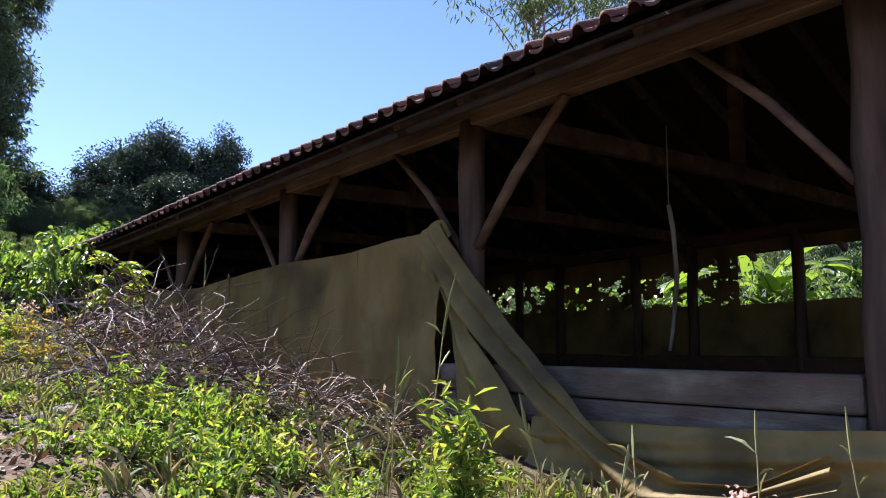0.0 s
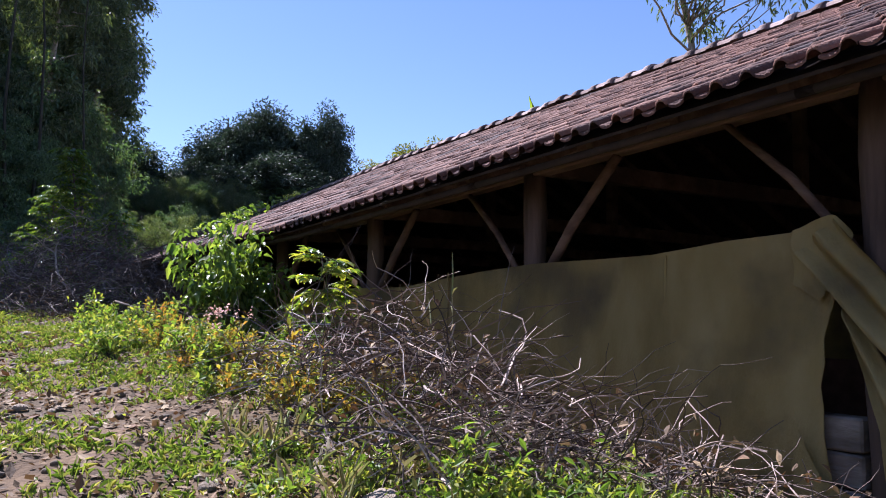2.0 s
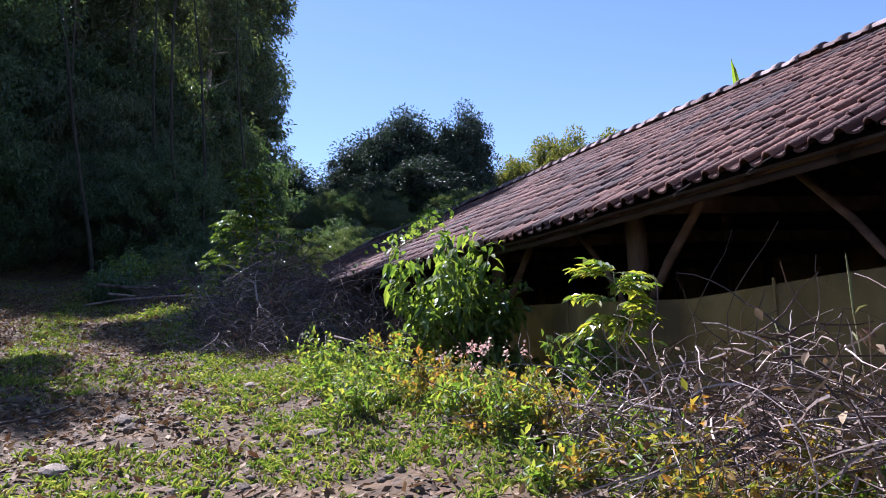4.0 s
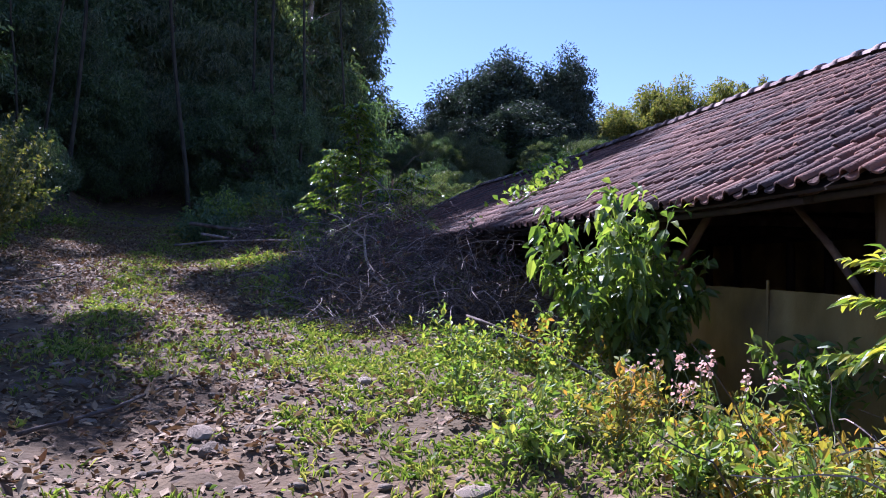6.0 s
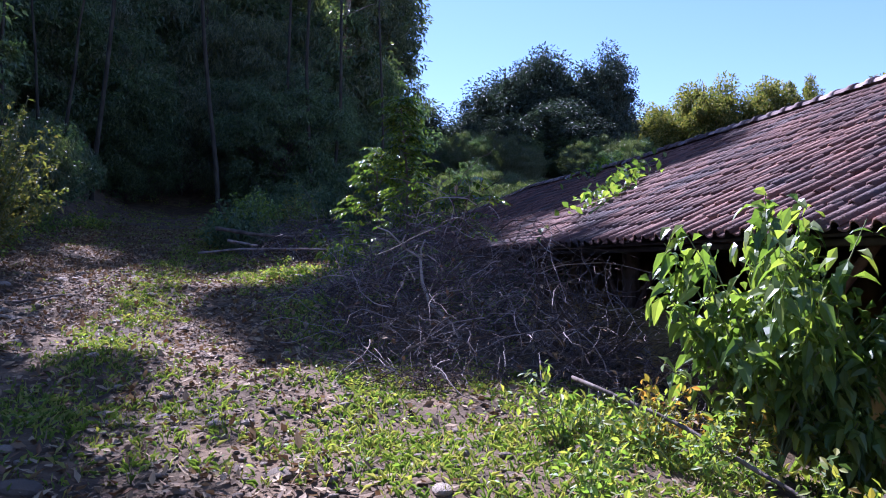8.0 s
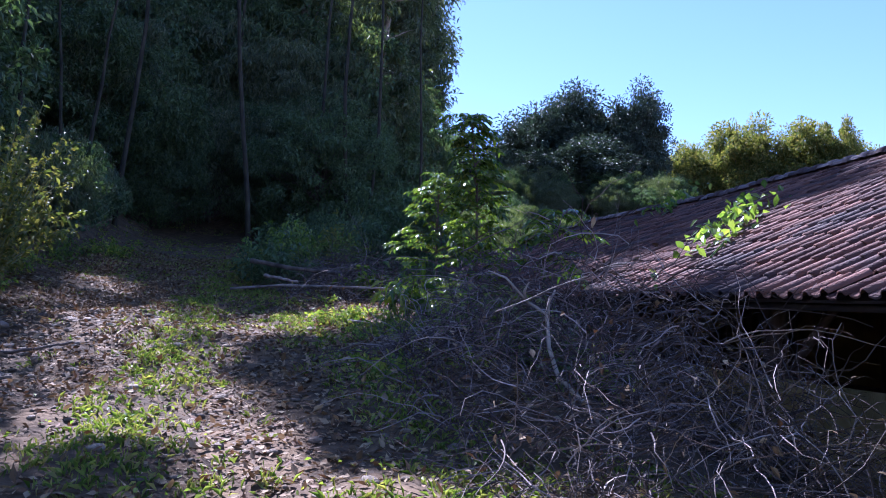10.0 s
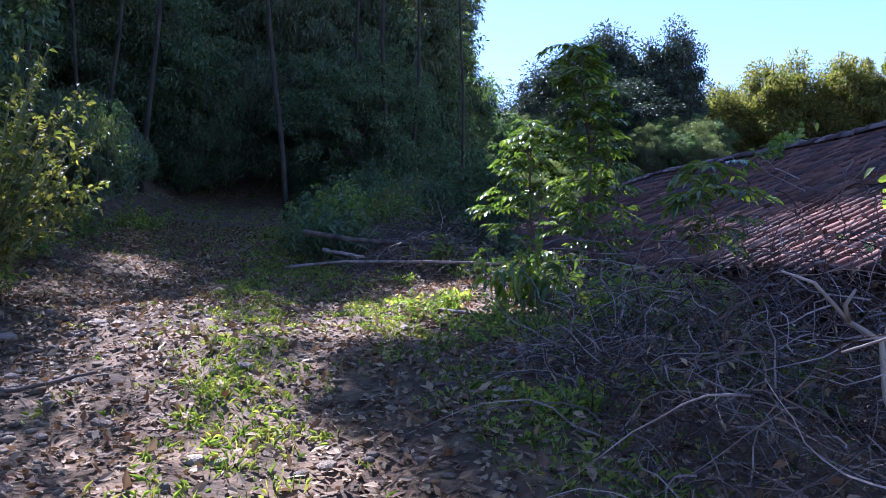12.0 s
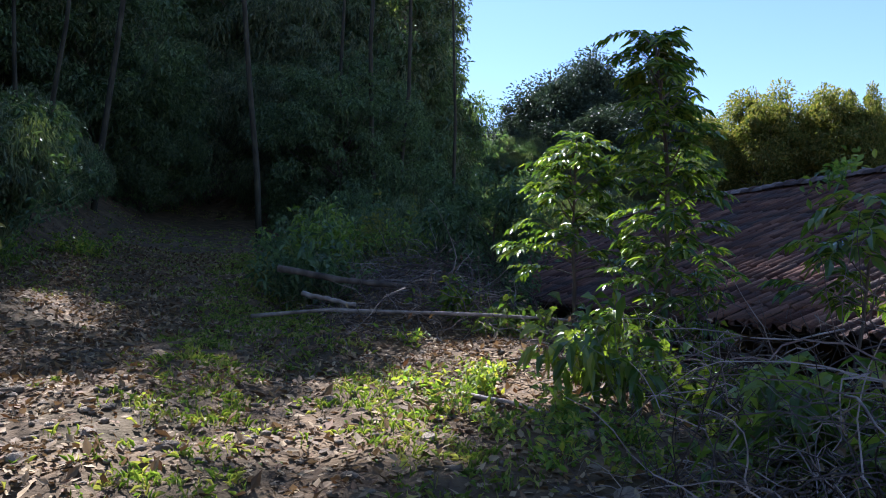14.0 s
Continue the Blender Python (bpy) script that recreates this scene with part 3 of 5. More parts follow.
def curtain_swag(u, v):
    yy = 0.9 + u * 2.75
    top = np.interp(yy, (1.57, 1.92, 2.52, 3.54), (1.1, 1.07, 1.04, 1.02))
    z = top - v * (0.6 + 0.1 * np.sin(u * 3.14))
    fold = np.sin(v * 17 + u * 4 + np.sin(u * 5)) + 0.5 * np.sin(v * 41 - u * 9)
    return 3.68 - 0.06 * np.sin(v * 3.14) ** 2 + 0.03 * fold * np.minimum(1, v * 5 + 0.2), yy, z


curtain = thing("tarpaulin_curtain", (3.73, 4.78, 0.9), "faded ochre tarpaulin side curtain, torn loose at one corner", "curtain")
CI = Matrix.Translation((-3.73, -4.78, -0.9))
for name, fn, nu, nv in (("hung_sheet", curtain_main, 240, 14), ("fallen_strap", curtain_fall, 60, 22), ("torn_flap", curtain_flap, 40, 20), ("tucked_end", curtain_tuck, 12, 12), ("skirt", curtain_skirt, 16, 14), ("swag", curtain_swag, 40, 40)):
    ob = part(name, cloth(fn, nu, nv), "tarp", curtain, smooth=True)
    ob.matrix_parent_inverse = CI
for yy in (5.78, 8.4, 11.2, 14.0):
    g = Geo()
    tube(g, [(3.705, yy + 0.01 * math.sin(z * 5), z) for z in np.linspace(0.9, 2.25, 10)], 0.012, 5)
    ob = part("seam", g, "tarp", curtain)
    ob.matrix_parent_inverse = CI
pole = Geo()
tube(pole, [(5.6, 3.95, 2.62), (5.58, 3.9, 2.4), (5.55, 3.86, 2.0), (5.6, 3.95, 1.6), (5.62, 4.0, 1.42)], [0.02, 0.022, 0.02, 0.018, 0.014], 6)
tube(pole, [(5.6, 3.95, 2.62), (5.6, 3.95, 3.3)], 0.006, 4)
tagged(part("hanging_pole", pole, "pale_bark", smooth=True), "thin bent pole hanging from the shed's tie beam", "pole")


# ---- trees ----
def limb_line(rng, a, d, length, segs=6, wander=0.15, lift=0.0):
    p, d = np.array(a, float), unit(np.array(d, float))
    out = [p.copy()]
    for _ in range(segs):
        d = unit(d + rng.normal(0, wander, 3) + (0, 0, lift))
        p = p + d * length / segs
        out.append(p.copy())
    return np.array(out)


def crown_tree(name, label, category, seed, h, spread, base, leaf, leaf_size, clumps, per, bark="bark", shape="round", trunk_r=0.2, clump_r=0.9, droop=0.3, group="", near=False, width=0.45):
    """A tree: a tapered trunk with limbs, and a crown of leaf clumps with gaps between them."""
    rng = np.random.default_rng(seed)
    t = thing(name, (0, 0, 0), label, category, group)
    wood, crown = Geo(), Geo()
    line = limb_line(rng, (0, 0, -0.3), (0, 0, 1), h * 0.93, 10, 0.05, 0.05)
    tube(wood, line, np.linspace(trunk_r, trunk_r * 0.12, len(line)), 8)
    for c in range(clumps):
        if shape == "round":
            d = ball(rng, 1)[0]
            q = rng.uniform(0.35, 1.0)
            mid, half = h * (1 + base) / 2, h * (1 - base) / 2
            end = np.array([spread * d[0] * q, spread * d[1] * q, mid + half * d[2] * q * 0.92])
            zt = max(h * base * 0.6, min(end[2] - 0.5 * math.hypot(end[0], end[1]), h * 0.9))
            u = min(1.0, zt / h)
            k0 = u * 10 / 0.93
            i = min(len(line) - 2, int(k0))
            org = line[i] + (line[i + 1] - line[i]) * min(1.0, k0 - i)
            lim = org + (end - org) * np.linspace(0, 1, 5)[:, None] + rng.normal(0, 0.03 * spread, (5, 3)) * np.array([0, 1, 1, 1, 0])[:, None]
        else:
            f = base + (1 - base) * rng.uniform(0, 1)
            u = (f - base) / (1 - base)
            rad = spread * (0.35 + 0.65 * (1 - u)) * rng.uniform(0.5, 1.1)
            i = min(len(line) - 2, int(f * 10 * 0.97))
            org = line[i] + (line[i + 1] - line[i]) * rng.uniform()
            ang = rng.uniform(0, 6.283)
            ln = rad * rng.uniform(0.35, 1.15)
            lim = limb_line(rng, org - (0, 0, ln * 0.25), (math.cos(ang), math.sin(ang), rng.uniform(0.1, 0.8)), ln, 4, 0.18)
        tube(wood, lim, np.linspace(trunk_r * 0.28 * (1.1 - u * 0.7), trunk_r * 0.05, 5), 4)
        cen = lim[-1]
        cr = clump_r * rng.uniform(0.4, 1.4)
        k = int(per * rng.uniform(0.6, 1.3))
        o = ball(rng, k) * (rng.uniform(0, 1, (k, 1)) ** 0.45) * cr * np.array([1, 1, 0.75])
        along = unit(o * 0.7 + rng.normal(0, 0.5, (k, 3)) + (0, 0, -droop))
        leaves(crown, cen + o, along, leaf_size, rng, width, near=near, droop=0.1)
    part("trunk", wood, bark, t, smooth=True)
    part("crown", crown, leaf, t)
    return t


def stand(ob, x, y, s=1.0, turn=0.0, dz=0.0, tall=1.0):
    return pose(x, y, float(height(x, y)) + dz, 0, 0, turn) @ Matrix.Diagonal((s, s, s * tall, 1))


rng = np.random.default_rng(21)
# tall eucalypts behind the bend of the track
euc = [crown_tree("eucalyptus_tree", "tall slender eucalyptus with drooping grey-green foliage", "tree", 100 + i, 26, 2.4, 0.12, "euc_leaf", 0.3, 105, 190, "pale_bark", "spire", 0.24, 0.95, 0.55, "eucalyptus stand", width=0.3) for i in range(3)]
spots = []
for k in range(40):
    az = -28 + 29 * ((k * 0.618) % 1)
    spots.append((az, 46 + 22 * ((k * 0.381) % 1)))
spots += [(-1 + 9.6 * ((k * 0.618) % 1), 88 + 26 * ((k * 0.381) % 1)) for k in range(15)] + [(8.9, 104), (8.4, 92)]
for k, (az, d) in enumerate(spots):
    x, y = d * math.sin(radians(az)), d * math.cos(radians(az))
    m = stand(None, x, y, rng.uniform(0.85, 1.15) * (1.65 if d > 80 else 1), rng.uniform(0, 360))
    if k < 3:
        euc[k].matrix_basis = m
    else:
        copy_thing(euc[k % 3], m)
# the round trees, leaves coloured dark as if backlit, and the yellow-green ones further right
dark = [crown_tree("broadleaf_tree", "round dense green tree beyond the shed, its backlit shade put into the leaf colour", "tree", 140 + i, 13, 4.6, 0.0, "dark_leaf", 0.36, 130, 240, "bark", "round", 0.3, 1.5, 0.15, "dark trees beyond the shed") for i in range(2)]
for k, (az, d, s, v) in enumerate(((15.4, 64, 0.55, 0.9), (16.7, 62, 0.7, 1.06), (18.0, 66, 0.62, 1.0), (19.4, 63, 0.66, 1.12), (20.6, 66, 0.6, 0.95), (22.9, 63, 0.5, 1.1), (17.4, 72, 0.8, 1.0), (14.6, 70, 0.6, 0.7), (12.4, 70, 0.75, 0.72), (10.4, 68, 0.75, 0.8), (16.0, 58, 0.7, 0.6), (19.0, 58, 0.75, 0.62), (21.5, 60, 0.7, 0.6))):
    d, s, v = d * 1.6, s * 1.55, v * 1.02
    x, y = d * math.sin(radians(az)), d * math.cos(radians(az))
    m = pose(x, y, float(height(x, y)), 0, 0, 70 * k) @ Matrix.Diagonal((s, s, v, 1))
    if k < 2:
        dark[k].matrix_basis = m
    else:
        copy_thing(dark[k % 2], m)
gold = [crown_tree("yellowing_tree", "yellow-green tree in full sun on the far slope", "tree", 160 + i, 11, 4.2, 0.0, "autumn_leaf", 0.36, 120, 250, "bark", "round", 0.28, 1.4, 0.1, "sunlit trees on the far slope") for i in range(2)]
for k, (az, d, s, v) in enumerate(((24.8, 76, 0.6, 0.72), (26.5, 78, 0.68, 0.92), (28.4, 80, 0.62, 0.8), (30.0, 78, 0.7, 1.0), (32.0, 80, 0.66, 0.86), (33.7, 79, 0.7, 0.96), (35.5, 79, 0.52, 1.18), (37.2, 82, 0.66, 0.78), (39.6, 84, 0.6, 0.55), (42, 70, 0.9, 0.95), (44.5, 66, 1.0, 1.0), (28.2, 98, 0.8, 1.15))):
    d, s, v = d * 1.6, s * 1.6, v * 1.3
    x, y = d * math.sin(radians(az)), d * math.cos(radians(az))
    m = pose(x, y, float(height(x, y)), 0, 0, 50 * k) @ Matrix.Diagonal((s, s, v, 1))
    if k < 2:
        gold[k].matrix_basis = m
    else:
        copy_thing(gold[k % 2], m)
# added trees on the hillside and behind the bend, crowns out of view, placed to shade the track and the far end of the
# roof
hill_tree = crown_tree("hillside_tree", "leafy green tree added out of view on the hillside to shade the track", "tree", 170, 10.2, 2.1, 0.68, "forest_leaf", 0.15, 60, 300, "dark_bark", "round", 0.09, 0.75, 0.3, "hillside trees")
hill_tree.matrix_basis = pose(-4.85, 19.8, float(height(-4.85, 19.8)))
for x, y, s in ((-7.0, 18.4, 1.0), (-9.5, 22.5, 0.8), (-12, 27, 0.85)):
    copy_thing(hill_tree, pose(x, y, float(height(x, y)), 0, 0, x * 50) @ Matrix.Diagonal((s, s, s, 1)))
# added shade casters: crowns sit above the view, towards the sun from heap and roof
bend_tree = crown_tree("bend_tree", "tall tree added at the bend, its high narrow crown casting shade", "tree", 171, 22.8, 1.4, 0.74, "forest_leaf", 0.2, 70, 170, "dark_bark", "round", 0.075, 0.55, 0.4, "tall trees at the bend")
for k, (x, y, lean) in enumerate(((-5.0, 33.0, 2.6), (-1.3, 32.7, -3.6), (1.7, 35.0, 0.0), (0.9, 39.4, 0.5), (2.3, 36.6, 1.0), (4.4, 38.5, 1.0), (-5.6, 42.5, 3.0), (-2.0, 42.0, 0.0))):
    m = pose(x, y, float(height(x, y)) - 0.2, 0, lean, 0) @ Matrix.Rotation(k * 1.3, 4, "Z")
    if k:
        copy_thing(bend_tree, m)
    else:
        bend_tree.matrix_basis = m
# added sparse crowns, unseen, that only break up the sun on the track
open_tree = crown_tree("hillside_tree", "sparse young tree added out of view, whose open crown dapples the track", "tree", 172, 9.8, 2.2, 0.66, "forest_leaf", 0.14, 40, 95, "dark_bark", "round", 0.05, 0.7, 0.3, "hillside trees")
open_tree.matrix_basis = pose(-4.95, 24.3, float(height(-4.95, 24.3)))
copy_thing(open_tree, pose(-5.4, 28.6, float(height(-5.4, 28.6)), 0, 0, 120) @ Matrix.Diagonal((0.95, 0.95, 1.05, 1)))
copy_thing(open_tree, pose(-4.9, 27.6, float(height(-4.9, 27.6)), 0, 10, 0) @ Matrix.Rotation(2.2, 4, "Z"))
# more eucalypts, added to shade the far track and the shrubs beyond
for x, y, s, v in ((-6.6, 44, 0.85, 0.9), (-2.2, 46, 0.95, 0.95), (2.9, 44, 0.85, 0.95), (1.6, 49, 0.9, 0.95), (2.6, 54, 0.85, 0.9), (3.2, 60, 0.9, 0.95), (-14, 42, 0.9, 0.9), (-9.5, 46, 0.9, 0.95)):
    copy_thing(euc[int(abs(x * 7)) % 3], pose(x, y, float(height(x, y)), 0, 0, x * 77) @ Matrix.Diagonal((s, s, v, 1)))
# the eucalypt that hangs over the ridge
near_euc = crown_tree("eucalyptus_tree", "eucalyptus with thin hanging branches behind the shed", "tree", 188, 20, 4.2, 0.45, "euc_leaf", 0.24, 60, 150, "pale_bark", "round", 0.25, 0.9, 0.9, width=0.28)
near_euc.matrix_basis = pose(20.5, 18.8, 0.4, 0, 0, 40)

# dense shrubs on the hillside and along the far side of the track
shrubs = [
    crown_tree("hillside_shrub", "dense dark green shrub on the shaded hillside", "shrub", 200, 3.4, 1.9, 0.02, "forest_leaf", 0.16, 110, 170, "bark", "round", 0.05, 0.5, 0.45, "hillside shrubs", width=0.4),
    crown_tree("hillside_shrub", "shrub with feathery drooping leaves on the shaded hillside", "shrub", 201, 3.4, 1.8, 0.02, "euc_leaf", 0.22, 120, 150, "bark", "round", 0.05, 0.46, 1.1, "hillside shrubs", width=0.2),
    crown_tree("hillside_shrub", "leafy green shrub with broad leaves on the hillside", "shrub", 202, 3.6, 1.9, 0.02, "forest_leaf", 0.2, 90, 130, "bark", "round", 0.05, 0.55, 0.6, "hillside shrubs", width=0.5),
    crown_tree("hillside_shrub", "lighter green shrub with loose sprays of leaves on the hillside", "shrub", 203, 3.8, 1.7, 0.05, "forest_leaf", 0.15, 80, 120, "bark", "round", 0.05, 0.42, 0.3, "hillside shrubs", width=0.4)]
tall_shrubs = [
    crown_tree("thicket_shrub", "tall dark thicket shrub at the foot of the forest", "shrub", 210, 6.6, 3.3, 0.0, "forest_leaf", 0.17, 190, 190, "bark", "round", 0.08, 0.62, 0.5, "tall thicket shrubs", width=0.4),
    crown_tree("thicket_shrub", "tall thicket shrub with drooping narrow leaves", "shrub", 211, 6.8, 3.1, 0.0, "euc_leaf", 0.2, 190, 180, "bark", "round", 0.08, 0.6, 0.9, "tall thicket shrubs", width=0.25)]
used = 0
rng = np.random.default_rng(31)
cells = []
for k in range(170):
    y = 20 + 38 * rng.uniform()
    x = -5.3 - 17 * rng.uniform() ** 1.3
    cells.append((x, y, rng.uniform(0.8, 1.2) * (0.45 + 0.55 * min(1, (-5.3 - x) / 4))))
for k in range(36):
    y = 36 + 16 * rng.uniform()
    x = -8 + 22 * rng.uniform()
    cells.append((x, y, rng.uniform(0.8, 1.5)))
for k in range(22):
    y = 25 + 14 * rng.uniform()
    x = 0.6 + 2.4 * rng.uniform()
    cells.append((x, y, rng.uniform(0.35, 0.62)))
for k in range(34):
    cells.append((3 + 15 * rng.uniform(), 47 + 16 * rng.uniform(), rng.uniform(1.5, 2.2)))
for k in range(40):
    cells.append((-16 + 20 * ((k * 0.618) % 1), 36.5 + 7 * rng.uniform(), rng.uniform(1.5, 2.5)))
for k in range(44):
    cells.append((-20 + 25 * ((k * 0.618) % 1), 43 + 8 * rng.uniform(), rng.uniform(2.5, 3.7)))
for x, y, s in ((-5.2, 22.6, 0.7), (-5.0, 25.4, 0.75), (-5.1, 27.6, 0.7), (-6.2, 24.0, 0.9), (-6.4, 27.0, 0.95), (-5.6, 30.2, 0.8)):
    cells.append((x, y, s))
for k in range(12):
    cells.append((17 + 4 * rng.uniform(), 2 + 1.3 * k, rng.uniform(1.5, 2.0)))
for k in range(26):
    a, d = radians(11 + 14 * ((k * 0.618) % 1)), 84 + 10 * rng.uniform()
    cells.append((d * math.sin(a), d * math.cos(a), rng.uniform(1.6, 2.4)))
for k in range(20):
    cells.append((14 + 22 * rng.uniform(), 40 + 20 * rng.uniform(), rng.uniform(1.0, 1.7)))
for k, (x, y, s) in enumerate(cells):
    m = stand(None, x, y, s, rng.uniform(0, 360), -0.15)
    if s > 1.3:
        m = stand(None, x, y, s / 1.9, rng.uniform(0, 360), -0.15)
        if used < 2:
            tall_shrubs[used].matrix_basis = m
        else:
            copy_thing(tall_shrubs[used % 2], m)
        used += 1
    elif k < 4:
        shrubs[k].matrix_basis = m
    else:
        copy_thing(shrubs[(0, 1, 2, 0, 1, 2, 3)[k % 7]], m)


# ---- plants along the track ----
def on_ground(x, y, dz=0.0):
    return np.stack([x, y, height(x, y) + dz], -1)


def brush_heap(name, label, seed, lo, hi, crest, n, length, rad, lean, leafy=0, kink=0.42, poles=16, wood="twig", canes=0):
    """A heap of cut dry branches: long crooked poles and a tangle of twigs between them."""
    rng = np.random.default_rng(seed)
    cx, cy = (lo[0] + hi[0]) / 2, (lo[1] + hi[1]) / 2
    t = thing(name, (cx, cy, float(height(cx, cy))), label, "brush heap")
    inv = Matrix.Translation((-cx, -cy, -float(height(cx, cy))))
    g = Geo()
    x, y = rng.uniform(lo[0], hi[0], n), rng.uniform(lo[1], hi[1], n)
    u = 1 - np.clip(np.abs((x - cx) / (hi[0] - lo[0]) * 2) ** 2.2, 0, 1)
    w = 1 - np.clip(np.abs((y - cy) / (hi[1] - lo[1]) * 2) ** 3, 0, 1)
    z = height(x, y) + rng.uniform(0, 1, n) ** 0.7 * crest * u * w * rng.uniform(0.6, 1.1, n)
    d = rng.normal(0, 1, (n, 3)) * (1, 1, 0.4) + np.array(lean)
    twigs(g, np.stack([x, y, z], -1), d, length * rng.uniform(0.35, 1.3, n), rad * rng.uniform(0.4, 1.3, n), rng, 7, kink, 0.05)
    ob = part("twig_tangle", g, wood, t)
    ob["kind"] = "stuff"
    ob.matrix_parent_inverse = inv
    for k in range(poles):
        a = np.array([rng.uniform(lo[0], hi[0]), rng.uniform(lo[1], hi[1]), 0])
        a[2] = height(a[0], a[1]) + crest * rng.uniform(0.1, 0.75)
        g2 = Geo()
        line = limb_line(rng, a, rng.normal(0, 1, 3) * (1, 1, 0.35) + np.array(lean) * 0.7, length * rng.uniform(0.9, 1.6), 8, 0.14, -0.06)
        tube(g2, line, np.linspace(rad * 1.15, rad * 0.45, 9), 5)
        ob = part("branch", g2, "dead_wood" if k % 3 < 2 else "twig", t, smooth=True)
        ob.matrix_parent_inverse = inv
    if canes:
        g4 = Geo()
        i = rng.integers(0, n, canes)
        up = rng.normal(0, 1, (canes, 3)) * (1, 1, 0.3) + np.array(lean) + (0, 0, 0.5)
        twigs(g4, np.stack([x, y, height(x, y) + (z - height(x, y)) * 0.75], -1)[i], up, rng.uniform(0.5, 1.25, canes), rng.uniform(0.0026, 0.0058, canes), rng, 10, 0.3, 0.13)
        ob = part("cane_tangle", g4, wood, t, "bent dry canes")
        ob["kind"] = "stuff"
        ob.matrix_parent_inverse = inv
    if leafy:
        g3 = Geo()
        i = rng.integers(0, n, leafy)
        leaves(g3, np.stack([x, y, z], -1)[i] + rng.normal(0, 0.1, (leafy, 3)), rng.normal(0, 1, (leafy, 3)), 0.06, rng, 0.5)
        ob = part("dry_foliage", g3, "litter", t)
        ob["kind"] = "stuff"
        ob.matrix_parent_inverse = inv
    return t


brush_heap("brush_heap", "heap of dry cut branches and twigs by the curtain, sunlight put into the twig colour", 41, (1.35, 4.6), (2.95, 8.4), 0.75, 1500, 0.62, 0.0058, (0.35, -0.4, 0.22), 700, wood="pale_twig", poles=14, canes=150)
brush_heap("brush_heap", "low scatter of bent dry twigs below the curtain", 42, (2.0, 3.7), (3.4, 5.8), 0.4, 420, 0.42, 0.0045, (0.2, -0.4, 0.2), 400, wood="pale_twig", poles=6, canes=60)
brush_heap("brush_heap", "large tangled heap of grey dead branches beside the track", 43, (0.35, 12.6), (3.3, 17.0), 1.35, 3400, 0.62, 0.0042, (-0.1, -0.3, 0.15), 700, 0.6, 8, canes=340)
brush_heap("brush_heap", "heap of cut branches and thin logs at the track's edge", 44, (-0.5, 20.6), (2.6, 25.5), 0.7, 2000, 0.6, 0.005, (-0.2, -0.2, 0.12), 500, 0.5, 8, canes=120)


brush_heap("brush_heap", "low tangle of dead twigs on the shaded bank", 45, (1.0, 16.2), (3.2, 20.5), 1.0, 1500, 0.5, 0.0042, (-0.1, -0.2, 0.2), 300, 0.55, 4, canes=120)


def log_thing(name, label, pts, r, mat="bark", seed=1):
    rng = np.random.default_rng(seed)
    pts = np.array(pts, float)
    t = np.linspace(0, len(pts) - 1, 12)
    p = np.stack([np.interp(t, np.arange(len(pts)), pts[:, k]) for k in range(3)], -1) + rng.normal(0, r * 0.12, (12, 3))
    g = Geo()
    tube(g, p, r * np.linspace(1, 0.72, 12) * rng.uniform(0.9, 1.1, 12), 8)
    ob = part(name, g, mat, smooth=True)
    return tagged(ob, label, "log")


log_thing("log", "long thin pale log lying across the track's edge", [(-1.2, 21.46, 2.74), (-0.5, 21.35, 2.82), (0.1, 21.0, 2.83), (1.0, 20.72, 2.83), (2.05, 20.6, 2.78)], 0.02, seed=1, mat="dead_wood")
log_thing("log", "bare pole sliding down the bank", [(0.186, 18.7, 2.43), (0.435, 18.4, 2.42), (0.651, 18.1, 2.37), (1.01, 17.5, 2.26)], 0.016, seed=3, mat="dead_wood")
log_thing("log", "short sawn log on the brush heap", [(-0.72, 21.6, 2.96), (-0.25, 21.2, 2.88)], 0.026, seed=4, mat="dead_wood")
log_thing("log", "forked log on the brush heap", [(-0.95, 22.4, 3.2), (-0.3, 22.1, 3.1), (0.4, 21.9, 3.05)], 0.04, seed=5)
log_thing("log", "grey dead branch leaning on the bank by the bush", [(1.4, 11.7, 1.98), (1.7, 11.1, 1.83), (1.95, 10.5, 1.62), (2.05, 10.2, 1.48)], 0.012, seed=9)
log_thing("stick", "dry stick lying on the track", on_ground(np.array([-1.35, -1.0, -0.72]), np.array([10.1, 10.6, 11.0]), 0.035), 0.012, seed=6)
log_thing("stick", "dry stick lying on the leaf litter", on_ground(np.array([-3.1, -2.6, -2.2]), np.array([16.3, 16.2, 16.4]), 0.03), 0.014, seed=7)
g = Geo()
tube(g, [(1.5, 13.85, 1.7), (1.28, 13.95, 2.1), (1.1, 14.02, 2.28), (1.04, 14.03, 2.45), (1.02, 14.03, 2.65), (0.9, 14.05, 2.72), (0.76, 14.05, 2.86), (0.66, 14.1, 2.9)], [0.016, 0.015, 0.015, 0.014, 0.012, 0.009, 0.007, 0.004], 7)
tube(g, [(1.03, 14.03, 2.62), (1.02, 14.0, 2.72), (1.05, 13.98, 2.8)], [0.009, 0.007, 0.005], 6)
tube(g, [(0.9, 14.05, 2.72), (0.87, 14.03, 2.78), (0.89, 14.0, 2.84)], [0.01, 0.009, 0.005], 6)
tagged(part("dead_branch", g, "pale_bark", smooth=True), "pale forked dead branch standing in the brush heap", "branch")


